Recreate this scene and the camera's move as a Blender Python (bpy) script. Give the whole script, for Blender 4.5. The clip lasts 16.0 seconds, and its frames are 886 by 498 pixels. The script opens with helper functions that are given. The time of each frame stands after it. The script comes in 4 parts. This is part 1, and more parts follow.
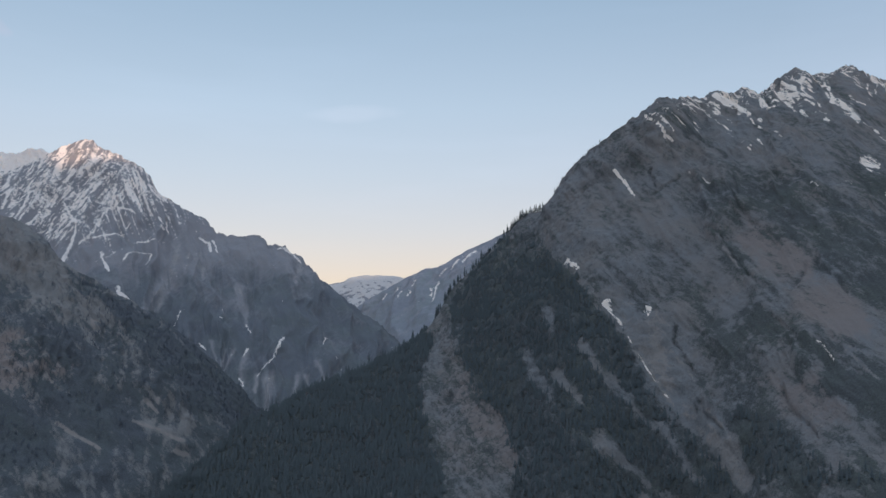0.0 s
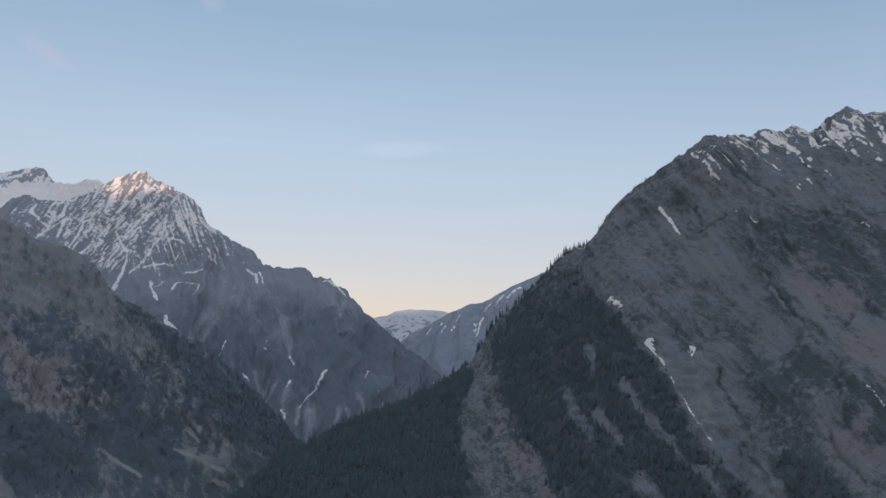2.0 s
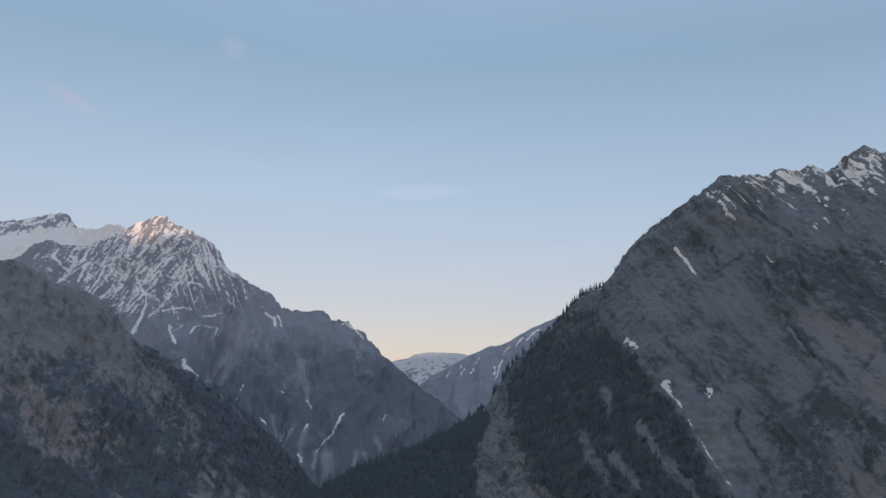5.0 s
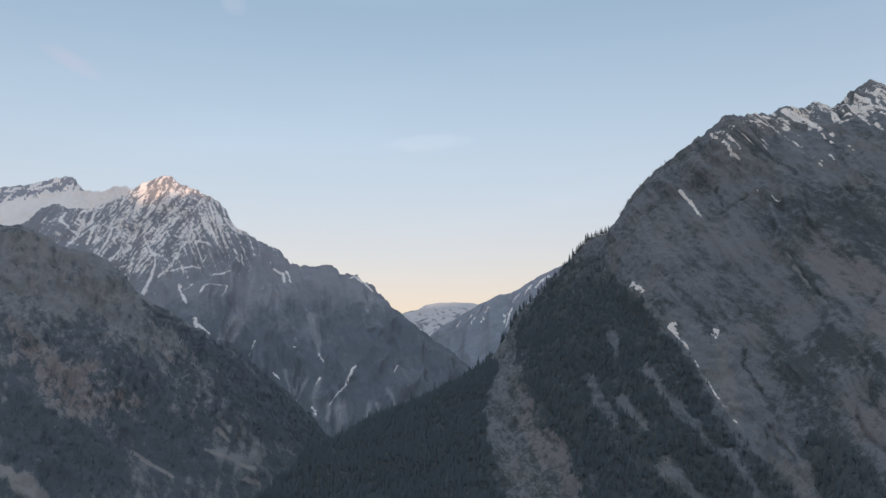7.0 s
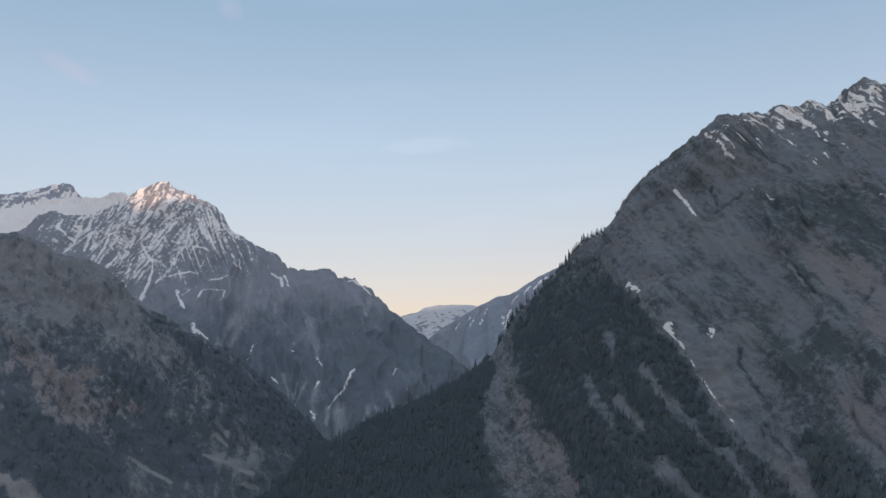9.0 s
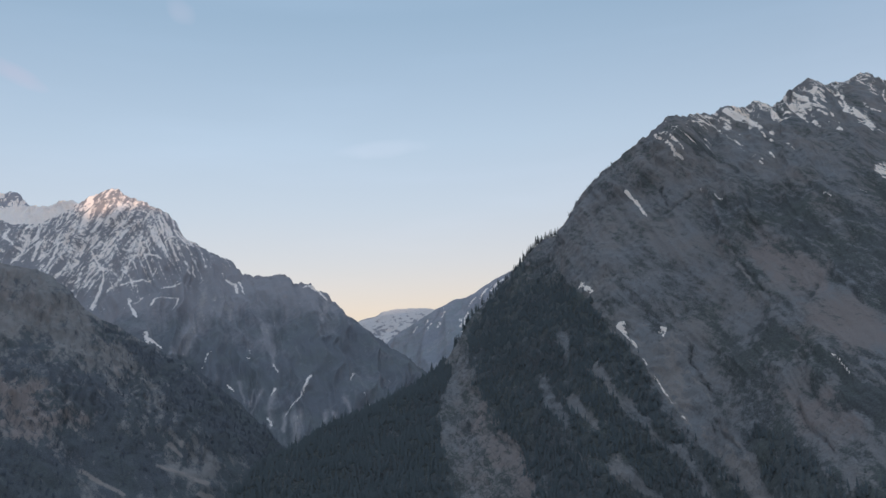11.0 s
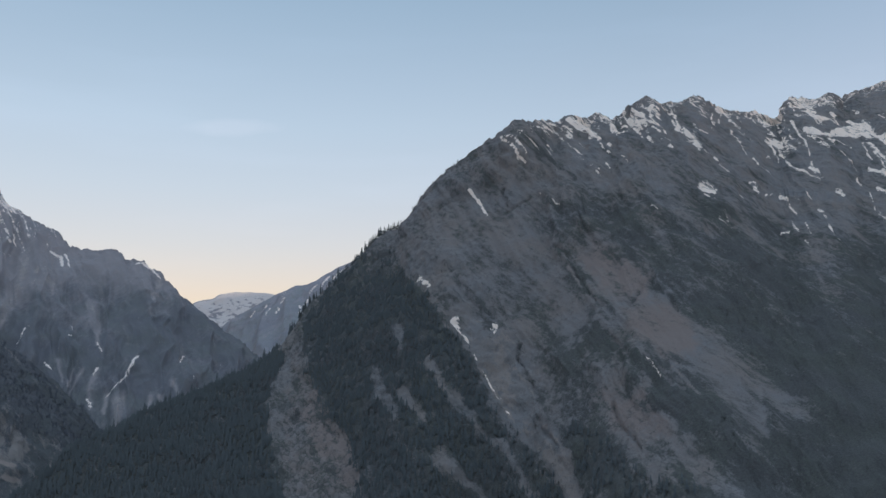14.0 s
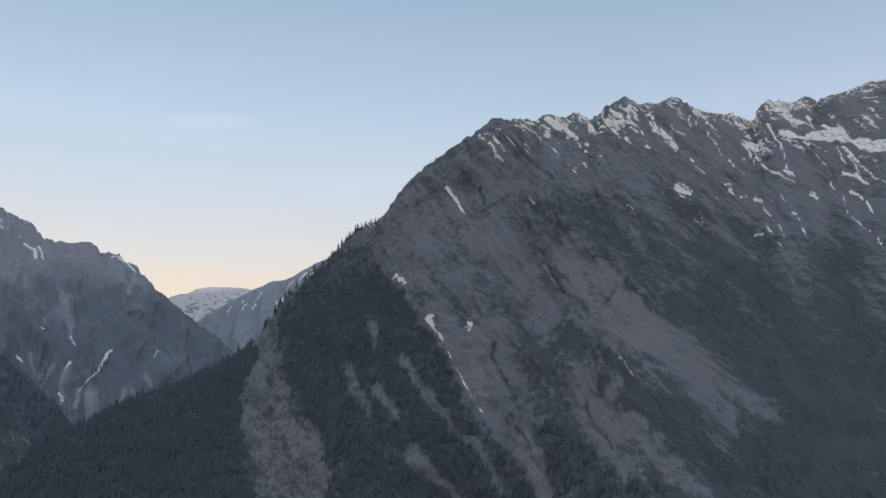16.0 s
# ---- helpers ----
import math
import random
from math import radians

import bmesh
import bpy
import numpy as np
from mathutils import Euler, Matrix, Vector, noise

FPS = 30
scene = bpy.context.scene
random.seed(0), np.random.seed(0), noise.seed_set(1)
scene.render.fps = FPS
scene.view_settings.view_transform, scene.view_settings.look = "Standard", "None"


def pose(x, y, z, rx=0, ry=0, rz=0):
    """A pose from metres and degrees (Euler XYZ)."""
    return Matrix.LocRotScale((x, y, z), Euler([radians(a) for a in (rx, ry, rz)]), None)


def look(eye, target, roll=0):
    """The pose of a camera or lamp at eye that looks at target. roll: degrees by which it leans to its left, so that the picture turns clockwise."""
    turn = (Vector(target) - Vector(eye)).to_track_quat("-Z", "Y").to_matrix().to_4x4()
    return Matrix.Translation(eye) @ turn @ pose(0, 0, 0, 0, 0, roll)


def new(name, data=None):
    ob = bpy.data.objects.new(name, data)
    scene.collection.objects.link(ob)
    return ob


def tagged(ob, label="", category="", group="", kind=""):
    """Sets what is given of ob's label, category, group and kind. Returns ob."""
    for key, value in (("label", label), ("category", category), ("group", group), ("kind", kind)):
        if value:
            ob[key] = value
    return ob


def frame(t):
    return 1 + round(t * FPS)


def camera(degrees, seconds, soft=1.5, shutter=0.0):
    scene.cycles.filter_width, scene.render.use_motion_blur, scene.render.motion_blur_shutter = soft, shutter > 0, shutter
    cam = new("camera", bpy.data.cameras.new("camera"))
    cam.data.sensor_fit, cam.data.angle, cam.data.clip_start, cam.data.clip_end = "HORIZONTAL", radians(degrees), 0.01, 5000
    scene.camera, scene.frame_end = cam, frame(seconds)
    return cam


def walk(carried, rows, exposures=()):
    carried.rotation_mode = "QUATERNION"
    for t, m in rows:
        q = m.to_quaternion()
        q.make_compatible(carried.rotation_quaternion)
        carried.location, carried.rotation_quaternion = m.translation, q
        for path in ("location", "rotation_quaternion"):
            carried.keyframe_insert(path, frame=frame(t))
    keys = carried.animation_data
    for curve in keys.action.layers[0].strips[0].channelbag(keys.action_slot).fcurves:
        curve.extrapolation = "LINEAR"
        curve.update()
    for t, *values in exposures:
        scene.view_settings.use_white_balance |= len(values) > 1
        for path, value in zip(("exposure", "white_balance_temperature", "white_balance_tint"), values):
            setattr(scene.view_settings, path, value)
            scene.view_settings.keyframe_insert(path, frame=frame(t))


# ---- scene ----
cam = camera(53.0, 16.0, soft=1.5)
PATH = [
    (0.0, 0.0, 0.0, 0.0, 98.0, -0.0, -0.0),
    (0.5, 1.35, 0.21, -0.03, 98.463, -0.111, 0.099),
    (1.0, 2.67, 0.42, -0.06, 99.041, -0.446, 0.421),
    (1.5, 3.98, 0.61, -0.09, 99.655, -1.304, 1.963),
    (2.0, 5.28, 0.79, -0.12, 100.234, -1.432, 2.815),
    (2.5, 6.56, 0.96, -0.15, 100.802, -1.513, 3.24),
    (3.0, 7.82, 1.12, -0.17, 101.572, -1.609, 3.685),
    (3.5, 9.06, 1.26, -0.2, 102.144, -1.558, 4.04),
    (5.8, 14.57, 1.78, -0.29, 103.018, -0.903, 4.389),
    (6.0, 15.03, 1.82, -0.3, 102.06, -0.581, 4.52),
    (6.5, 16.17, 1.89, -0.32, 99.985, 0.163, 4.748),
    (7.0, 17.3, 1.96, -0.33, 99.738, 0.476, 5.121),
    (7.5, 18.41, 2.01, -0.35, 99.9, 0.689, 5.325),
    (8.0, 19.5, 2.06, -0.36, 99.863, 0.961, 5.376),
    (10.3, 24.31, 2.1, -0.41, 99.971, 2.101, 3.979),
    (10.5, 24.71, 2.1, -0.41, 99.982, 2.345, 3.548),
    (11.0, 25.7, 2.07, -0.42, 100.03, 2.512, 2.666),
    (11.5, 26.68, 2.03, -0.42, 99.279, 2.482, -0.774),
    (12.0, 27.64, 1.98, -0.42, 99.154, 2.555, -3.12),
    (12.5, 28.58, 1.92, -0.43, 99.229, 2.242, -3.628),
    (13.0, 29.5, 1.85, -0.43, 99.093, 1.32, -5.235),
    (13.5, 30.41, 1.77, -0.43, 99.188, 0.607, -7.374),
    (14.0, 31.3, 1.67, -0.43, 99.133, 0.425, -7.72),
    (14.5, 32.17, 1.57, -0.42, 99.089, 0.292, -7.929),
    (15.0, 33.03, 1.45, -0.42, 98.952, 0.168, -8.26),
    (15.5, 33.87, 1.32, -0.41, 98.935, 0.037, -8.714),
    (16.0, 34.69, 1.18, -0.41, 98.963, -0.123, -9.158),
]
EXPOSURES = [(0.0, -0.06, 6400, 10), (0.5, -0.15, 6300, 10), (2.0, -0.15, 6280, 10), (3.0, -0.27, 6150, 10), (3.5, -0.28, 6150, 10), (6.0, -0.10, 6400, 10),
             (6.5, 0.04, 6600, 10), (7.0, -0.02, 6550, 10), (8.0, -0.07, 6450, 10), (10.5, -0.08, 6380, 10), (11.5, -0.08, 6400, 10), (14.5, -0.05, 6500, 10), (16.0, 0.0, 6520, 10)]
walk(cam, [(t, pose(*p)) for t, *p in PATH], EXPOSURES)

# ---- world, sun ----
SUN_ELEVATION, SUN_AZIMUTH = 5.0, 168.0      # degrees; azimuth clockwise from +y: low, behind the valley's near side
world = bpy.data.worlds.new("dusk_sky")
scene.world = world
world.use_nodes = True
wn, wl = world.node_tree.nodes, world.node_tree.links
wn.clear()
sky = wn.new("ShaderNodeTexSky")
sky.sky_type, sky.sun_disc = "NISHITA", False
sky.sun_elevation, sky.sun_rotation = radians(SUN_ELEVATION), radians(SUN_AZIMUTH)
sky.altitude, sky.air_density, sky.dust_density, sky.ozone_density = 2500, 1.5, 5.0, 1.0
sky_glow = wn.new("ShaderNodeBackground")
sky_glow.inputs["Strength"].default_value = 0.12
wl.new(sky.outputs[0], sky_glow.inputs[0])
# thin high haze of dusk: peach at the skyline, pale blue above, the same all round
where = wn.new("ShaderNodeTexCoord")
split = wn.new("ShaderNodeSeparateXYZ")
wl.new(where.outputs["Generated"], split.inputs[0])
ramp = wn.new("ShaderNodeValToRGB")
# the last two stops, above the view, are raised to brighten the slopes
stops = [(0.0, (0.47, 0.25, 0.26)), (0.104, (0.4, 0.238, 0.315)), (0.16, (0.35, 0.275, 0.385)), (0.22, (0.314, 0.305, 0.425)), (0.29, (0.283, 0.32, 0.444)), (0.42, (0.187, 0.255, 0.372)), (0.6, (0.314, 0.4, 0.521)), (1.0, (0.466, 0.55, 0.666))]
for k, (at, c) in enumerate(stops):
    e = ramp.color_ramp.elements[k] if k < 2 else ramp.color_ramp.elements.new(at)
    e.position, e.color = at, (*c, 1)
wl.new(split.outputs["Z"], ramp.inputs[0])
# faint streaks of cirrus
stretch = wn.new("ShaderNodeMapping")
stretch.inputs["Scale"].default_value = (2.2, 2.2, 13.0)
stretch.inputs["Rotation"].default_value = (0.0, 0.12, 0.0)
wl.new(where.outputs["Generated"], stretch.inputs[0])
wisps = wn.new("ShaderNodeTexNoise")
wisps.inputs["Scale"].default_value, wisps.inputs["Detail"].default_value = 1.6, 5.0
wl.new(stretch.outputs[0], wisps.inputs["Vector"])
thin = wn.new("ShaderNodeMapRange")
thin.inputs[1].default_value, thin.inputs[2].default_value, thin.inputs[3].default_value, thin.inputs[4].default_value = 0.5, 0.75, 1.0, 1.06
wl.new(wisps.outputs["Fac"], thin.inputs[0])
def wmath(op, a, b=0.0):
    x = wn.new("ShaderNodeMath")
    x.operation = op
    for k, v in enumerate((a, b)):
        if isinstance(v, float):
            x.inputs[k].default_value = v
        else:
            wl.new(v, x.inputs[k])
    return x.outputs[0]


# three small thin clouds: where they hang, their half width and half height, and how dense they are
CLOUDS = [(-0.0995, 0.2850, 0.058, 0.010, -0.06, 0.25, (0.46, 0.45, 0.58)), (-0.4518, 0.3452, 0.028, 0.011, 0.45, 0.3, (0.46, 0.32, 0.42)), (-0.2967, 0.4184, 0.014, 0.014, 0.2, 0.4, (0.36, 0.34, 0.44))]
ragged = wn.new("ShaderNodeTexNoise")
ragged.inputs["Scale"].default_value, ragged.inputs["Detail"].default_value = 26.0, 4.0
wl.new(where.outputs["Generated"], ragged.inputs["Vector"])
tone = ramp.outputs[0]
for cx, cz, wide, tall, lean, dense, tint in CLOUDS:
    dx = wmath("ADD", split.outputs["X"], -cx)
    dz = wmath("ADD", wmath("ADD", split.outputs["Z"], -cz), wmath("MULTIPLY", dx, lean))
    far = wmath("ADD", wmath("POWER", wmath("ABSOLUTE", wmath("DIVIDE", dx, wide)), 2.0), wmath("POWER", wmath("ABSOLUTE", wmath("DIVIDE", dz, tall)), 2.0))
    body = wmath("SUBTRACT", wmath("SUBTRACT", wmath("ADD", wmath("MULTIPLY", ragged.outputs["Fac"], 1.6), 0.2), far), wmath("LESS_THAN", split.outputs["Y"], 0.0))
    cover = wn.new("ShaderNodeMapRange")
    cover.inputs[4].default_value = dense
    wl.new(body, cover.inputs[0])
    blend = wn.new("ShaderNodeMix")
    blend.data_type = "RGBA"
    blend.inputs[7].default_value = (*tint, 1)
    wl.new(cover.outputs[0], blend.inputs[0])
    wl.new(tone, blend.inputs[6])
    tone = blend.outputs[2]
haze = wn.new("ShaderNodeBackground")
wl.new(tone, haze.inputs[0])
brighter = wn.new("ShaderNodeMapRange")      # the sky is a little lighter towards the open side of the valley
brighter.inputs[1].default_value, brighter.inputs[2].default_value, brighter.inputs[3].default_value, brighter.inputs[4].default_value = 0.34, 0.62, 1.0, 1.14
wl.new(split.outputs["X"], brighter.inputs[0])
wl.new(wmath("MULTIPLY", thin.outputs[0], brighter.outputs[0]), haze.inputs["Strength"])
both = wn.new("ShaderNodeAddShader")
wl.new(sky_glow.outputs[0], both.inputs[0])
wl.new(haze.outputs[0], both.inputs[1])
wout = wn.new("ShaderNodeOutputWorld")
wl.new(both.outputs[0], wout.inputs[0])

lamp = bpy.data.lights.new("sun", "SUN")
lamp.energy, lamp.angle, lamp.color = 3.2, radians(0.5), (1.0, 0.69, 0.5)
sun = new("sun", lamp)
se, sa = radians(SUN_ELEVATION), radians(SUN_AZIMUTH)
sun.matrix_world = look((0, 0, 0), (-math.sin(sa) * math.cos(se), -math.cos(sa) * math.cos(se), -math.sin(se)))
scene.view_settings.exposure = 0.0


# ---- noise on arrays of points ----
PERM = np.random.RandomState(7).permutation(1024)
GRAD = np.random.RandomState(8).normal(size=(1024, 3))
GRAD /= np.linalg.norm(GRAD, axis=1)[:, None]


def perlin(p):
    i = np.floor(p).astype(np.int64)
    f = p - i
    w = f * f * f * (f * (f * 6 - 15) + 10)
    total = np.zeros(p.shape[:-1])
    for a in (0, 1):
        for b in (0, 1):
            for c in (0, 1):
                h = PERM[(PERM[(PERM[(i[..., 0] + a) & 1023] + i[..., 1] + b) & 1023] + i[..., 2] + c) & 1023]
                g = GRAD[h]
                d = (f[..., 0] - a) * g[..., 0] + (f[..., 1] - b) * g[..., 1] + (f[..., 2] - c) * g[..., 2]
                wx = w[..., 0] if a else 1 - w[..., 0]
                wy = w[..., 1] if b else 1 - w[..., 1]
                wz = w[..., 2] if c else 1 - w[..., 2]
                total += d * wx * wy * wz
    return total * 1.6


def fbm(p, octaves=4, gain=0.5):
    out, amp = 0.0, 1.0
    for k in range(octaves):
        out = out + amp * perlin(p * 2.0 ** k + 17.3 * k)
        amp *= gain
    return out


def ridged(p, octaves=4, gain=0.5):
    out, amp = 0.0, 1.0
    for k in range(octaves):
        out = out + amp * (1 - 2 * np.abs(perlin(p * 2.0 ** k + 31.7 * k)))
        amp *= gain
    return out


def smooth(lo, hi, v):
    k = np.clip((v - lo) / (np.asarray(hi) - lo), 0, 1)
    return k * k * (3 - 2 * k)


def vec(*cols):
    return np.stack([c + 0.0 * cols[0] for c in cols], -1)


# ---- terrain: a slope spanned between a crest and a foot ----
def spline(points, u):
    """Catmull-Rom through the points; u runs from 0 to len - 1."""
    p = np.array(points, float)
    p = np.vstack([2 * p[0] - p[1], p, 2 * p[-1] - p[-2]])
    i = np.clip(np.floor(u).astype(int), 0, len(points) - 2)
    f = (u - i)[:, None]
    a, b, c, d = p[i], p[i + 1], p[i + 2], p[i + 3]
    return 0.5 * (2 * b + (c - a) * f + (2 * a - 5 * b + 4 * c - d) * f ** 2 + (3 * b - a - 3 * c + d) * f ** 3)


def even_steps(points, step):
    u = np.linspace(0, len(points) - 1, 4000)
    s = np.concatenate([[0], np.cumsum(np.linalg.norm(np.diff(spline(points, u), axis=0), axis=1))])
    n = int(s[-1] / step) + 1
    return np.interp(np.linspace(0, s[-1], n), s, u), np.linspace(0, s[-1], n)


def slope_grid(crest, foot, step, bulge=0.0, back=400.0, back_drop=0.75, even=70.0, upper=None):
    """Points [along, down, 3] of a mountain side with a coarse far side, and their metres along and below the crest (negative behind it)."""
    u, s = even_steps(crest, step)
    top = spline(crest, u)
    base = spline(foot, u * (len(foot) - 1) / (len(crest) - 1))
    length = np.median(np.linalg.norm(top - base, axis=1))
    v = np.linspace(0, 1, int(length / step) + 1)
    if upper:      # finer rows down to that many metres below the crest, coarser ones under them
        rows = np.concatenate([np.arange(0, upper, 0.7 * step), np.arange(upper, length, 1.5 * step), [length]])
        v = rows / length
    # notches and teeth of the crest die out down the slope
    reach = np.arange(-int(3 * even / step), int(3 * even / step) + 1) * step
    weight = np.exp(-0.5 * (reach / even) ** 2)
    padded = np.pad(top, ((len(reach) // 2,) * 2, (0, 0)), mode="reflect", reflect_type="odd")
    calm = np.stack([np.convolve(padded[:, c], weight / weight.sum(), "valid") for c in range(3)], 1)
    grid = calm[:, None] + (base - calm)[:, None] * v[None, :, None]
    grid += (top - calm)[:, None] * (1 - smooth(0, 0.3, v))[None, :, None]
    grid[..., 2] += bulge * np.sin(np.pi * v)[None] * (top - base)[:, None, 2]
    out = (top - base) * (1, 1, 0)
    out /= np.linalg.norm(out, axis=1)[:, None] + 1e-9
    w = np.linspace(1, 0, 24)[:-1] ** 1.6 * back
    rear = top[:, None] + out[:, None] * w[None, :, None]
    rear[..., 2] -= w[None] * back_drop
    grid = np.concatenate([rear, grid], 1)
    d = np.concatenate([-w, v * length])
    return grid, np.repeat(s[:, None], len(d), 1), np.repeat(d[None], len(s), 0)


def normals(grid):
    n = np.cross(np.gradient(grid, axis=0), np.gradient(grid, axis=1))
    n /= np.linalg.norm(n, axis=-1)[..., None] + 1e-9
    return np.where(n[..., 2:] < 0, -n, n)


def grid_mesh(name, grid, masks, material, label, category="mountain", kind="structure"):
    nu, nv = grid.shape[:2]
    k = np.arange(nu * nv).reshape(nu, nv)
    q = np.stack([k[:-1, :-1], k[:-1, 1:], k[1:, 1:], k[1:, :-1]], -1).reshape(-1, 4)
    a = np.cross(grid[1, 0] - grid[0, 0], grid[0, 1] - grid[0, 0])
    me = bpy.data.meshes.new(name)
    me.vertices.add(nu * nv)
    me.vertices.foreach_set("co", grid.reshape(-1).astype(np.float32))
    if a[2] > 0:
        q = q[:, ::-1]
    me.loops.add(q.size)
    me.loops.foreach_set("vertex_index", q.reshape(-1).astype(np.int32))
    me.polygons.add(len(q))
    me.polygons.foreach_set("loop_start", np.arange(0, q.size, 4, dtype=np.int32))
    me.polygons.foreach_set("use_smooth", np.ones(len(q), bool))
    me.update(calc_edges=True)
    for key, value in masks.items():
        at = me.attributes.new(key, "FLOAT", "POINT")
        at.data.foreach_set("value", np.clip(value, 0, 1).reshape(-1).astype(np.float32))
    me.materials.append(material)
    return tagged(new(name, me), label, category, kind=kind)


# ---- materials ----
def nodes_of(name):
    m = bpy.data.materials.new(name)
    m.use_nodes = True
    return m, m.node_tree.nodes, m.node_tree.links, m.node_tree.nodes["Principled BSDF"]


# the default snow's pink tint stands in for warm dusk light
def mountain_material(name, rock, rock2, plants, scree, snow=(0.93, 0.845, 0.795), grain=1.0, dip=0.0, comb=0.3, depth=1.0, rust=(0.264, 0.223, 0.209), blotch=1.2, ragged_snow=0.35, block=7.0, block_lean=0.0):
    """Rock in two tones with scrub, pale debris and snow laid over it by the slope's own masks."""
    m, n, l, bsdf = nodes_of(name)
    bsdf.inputs["Roughness"].default_value = 0.95
    bsdf.inputs["Specular IOR Level"].default_value = 0.15
    geo = n.new("ShaderNodeNewGeometry")

    tilt = n.new("ShaderNodeMapping")
    tilt.inputs["Rotation"].default_value = (0.0, radians(dip), 0.0)
    l.new(geo.outputs["Position"], tilt.inputs[0])
    squeeze = n.new("ShaderNodeMapping")
    squeeze.inputs["Scale"].default_value = (1.0, 0.45, 0.16)
    l.new(tilt.outputs[0], squeeze.inputs[0])

    def tex(scale, detail=6.0, rough=0.6, along=False):
        t = n.new("ShaderNodeTexNoise")
        t.inputs["Scale"].default_value, t.inputs["Detail"].default_value, t.inputs["Roughness"].default_value = scale, detail, rough
        l.new(squeeze.outputs[0] if along else geo.outputs["Position"], t.inputs["Vector"])
        return t.outputs["Fac"]

    def mapped(value, lo, hi, a=0.0, b=1.0):
        r = n.new("ShaderNodeMapRange")
        r.inputs[1].default_value, r.inputs[2].default_value, r.inputs[3].default_value, r.inputs[4].default_value = lo, hi, a, b
        l.new(value, r.inputs[0])
        return r.outputs[0]

    def sums(a, b, op="ADD"):
        x = n.new("ShaderNodeMath")
        x.operation = op
        for k, v in enumerate((a, b)):
            if isinstance(v, float):
                x.inputs[k].default_value = v
            else:
                l.new(v, x.inputs[k])
        return x.outputs[0]

    def mix(fac, a, b):
        x = n.new("ShaderNodeMix")
        x.data_type = "RGBA"
        l.new(fac, x.inputs[0])
        for k, v in ((6, a), (7, b)):
            if isinstance(v, tuple):
                x.inputs[k].default_value = (*v, 1)
            else:
                l.new(v, x.inputs[k])
        return x.outputs[2]

    def mask(key):
        a = n.new("ShaderNodeAttribute")
        a.attribute_name = key
        return a.outputs["Fac"]

    fine, mid, coarse = tex(0.6 / grain, 4.0), tex(0.17 / grain, 6.0, 0.68), tex(0.018 / grain, 6.0)
    beds, thin_beds = tex(0.05 / grain, 5.0, 0.6, True), tex(0.2 / grain, 4.0, 0.6, True)
    col = mix(mapped(coarse, 0.38, 0.62), rock, rock2)
    dark, pale_rock = tuple(c * (1 - 0.34 * depth) for c in rock), tuple(c * (1 + 0.22 * depth) for c in rock)
    col = mix(mapped(beds, 0.5, 0.72, 0.0, 0.45), col, dark)
    col = mix(mapped(thin_beds, 0.53, 0.7, 0.0, 0.5), col, pale_rock)
    col = mix(mapped(mid, 0.5, 0.7, 0.0, 0.4 * depth), col, dark)
    grit = tex(0.42 / grain, 3.0, 0.75)
    col = mix(mapped(grit, 0.585, 0.65, 0.0, 0.75 * depth), col, dark)
    # outcrops: upright blocks split by dark joints
    warp = n.new("ShaderNodeTexNoise")
    warp.inputs["Scale"].default_value, warp.inputs["Detail"].default_value = 0.12, 3.0
    l.new(geo.outputs["Position"], warp.inputs["Vector"])
    push = n.new("ShaderNodeVectorMath")
    push.operation = "MULTIPLY_ADD"
    push.inputs[1].default_value = (5.0, 5.0, 7.0)
    l.new(warp.outputs["Color"], push.inputs[0])
    l.new(geo.outputs["Position"], push.inputs[2])
    upright = n.new("ShaderNodeMapping")
    upright.inputs["Rotation"].default_value = (0.0, radians(block_lean), 0.0)
    upright.inputs["Scale"].default_value = (1.0, 0.7, 0.38)
    l.new(push.outputs[0], upright.inputs[0])

    def voronoi(feature, out):
        t = n.new("ShaderNodeTexVoronoi")
        t.feature = feature
        t.inputs["Scale"].default_value = 1.0 / block
        l.new(upright.outputs[0], t.inputs["Vector"])
        return t.outputs[out]

    part_sep = n.new("ShaderNodeSeparateColor")
    l.new(voronoi("F1", "Color"), part_sep.inputs[0])
    cell, joint, rough_rock = part_sep.outputs[0], voronoi("DISTANCE_TO_EDGE", "Distance"), mask("blocks")
    col = mix(sums(mapped(cell, 0.5, 1.0, 0.0, 0.55), rough_rock, "MULTIPLY"), col, pale_rock)
    col = mix(sums(mapped(cell, 0.0, 0.5, 0.6, 0.0), rough_rock, "MULTIPLY"), col, dark)
    streak = sums(sums(thin_beds, 0.5, "SUBTRACT"), sums(beds, 0.5, "SUBTRACT"))
    breakup = sums(sums(sums(mid, 0.5, "SUBTRACT"), sums(fine, 0.5, "SUBTRACT")), streak)
    col = mix(mapped(sums(mask("rust"), sums(breakup, 0.7, "MULTIPLY")), 0.3, 0.75, 0.0, 0.8), col, rust)
    pale = mapped(sums(mask("pale"), breakup), 0.42, 0.62)
    col = mix(pale, col, mix(mapped(grit, 0.52, 0.64, 0.0, 0.5), scree, rock))
    clefts = sums(sums(mapped(joint, 0.0, 0.16, 0.4, 0.0), sums(sums(0.5, cell, "SUBTRACT"), 0.5, "MULTIPLY")), rough_rock, "MULTIPLY")
    tufts = sums(sums(sums(sums(mid, 0.5, "SUBTRACT"), 0.5, "MULTIPLY"), sums(sums(fine, 0.5, "SUBTRACT"), 0.8, "MULTIPLY")), sums(streak, 1.3, "MULTIPLY"))
    veg = mapped(sums(sums(mask("plants"), sums(tufts, blotch, "MULTIPLY")), clefts), 0.28, 0.76)
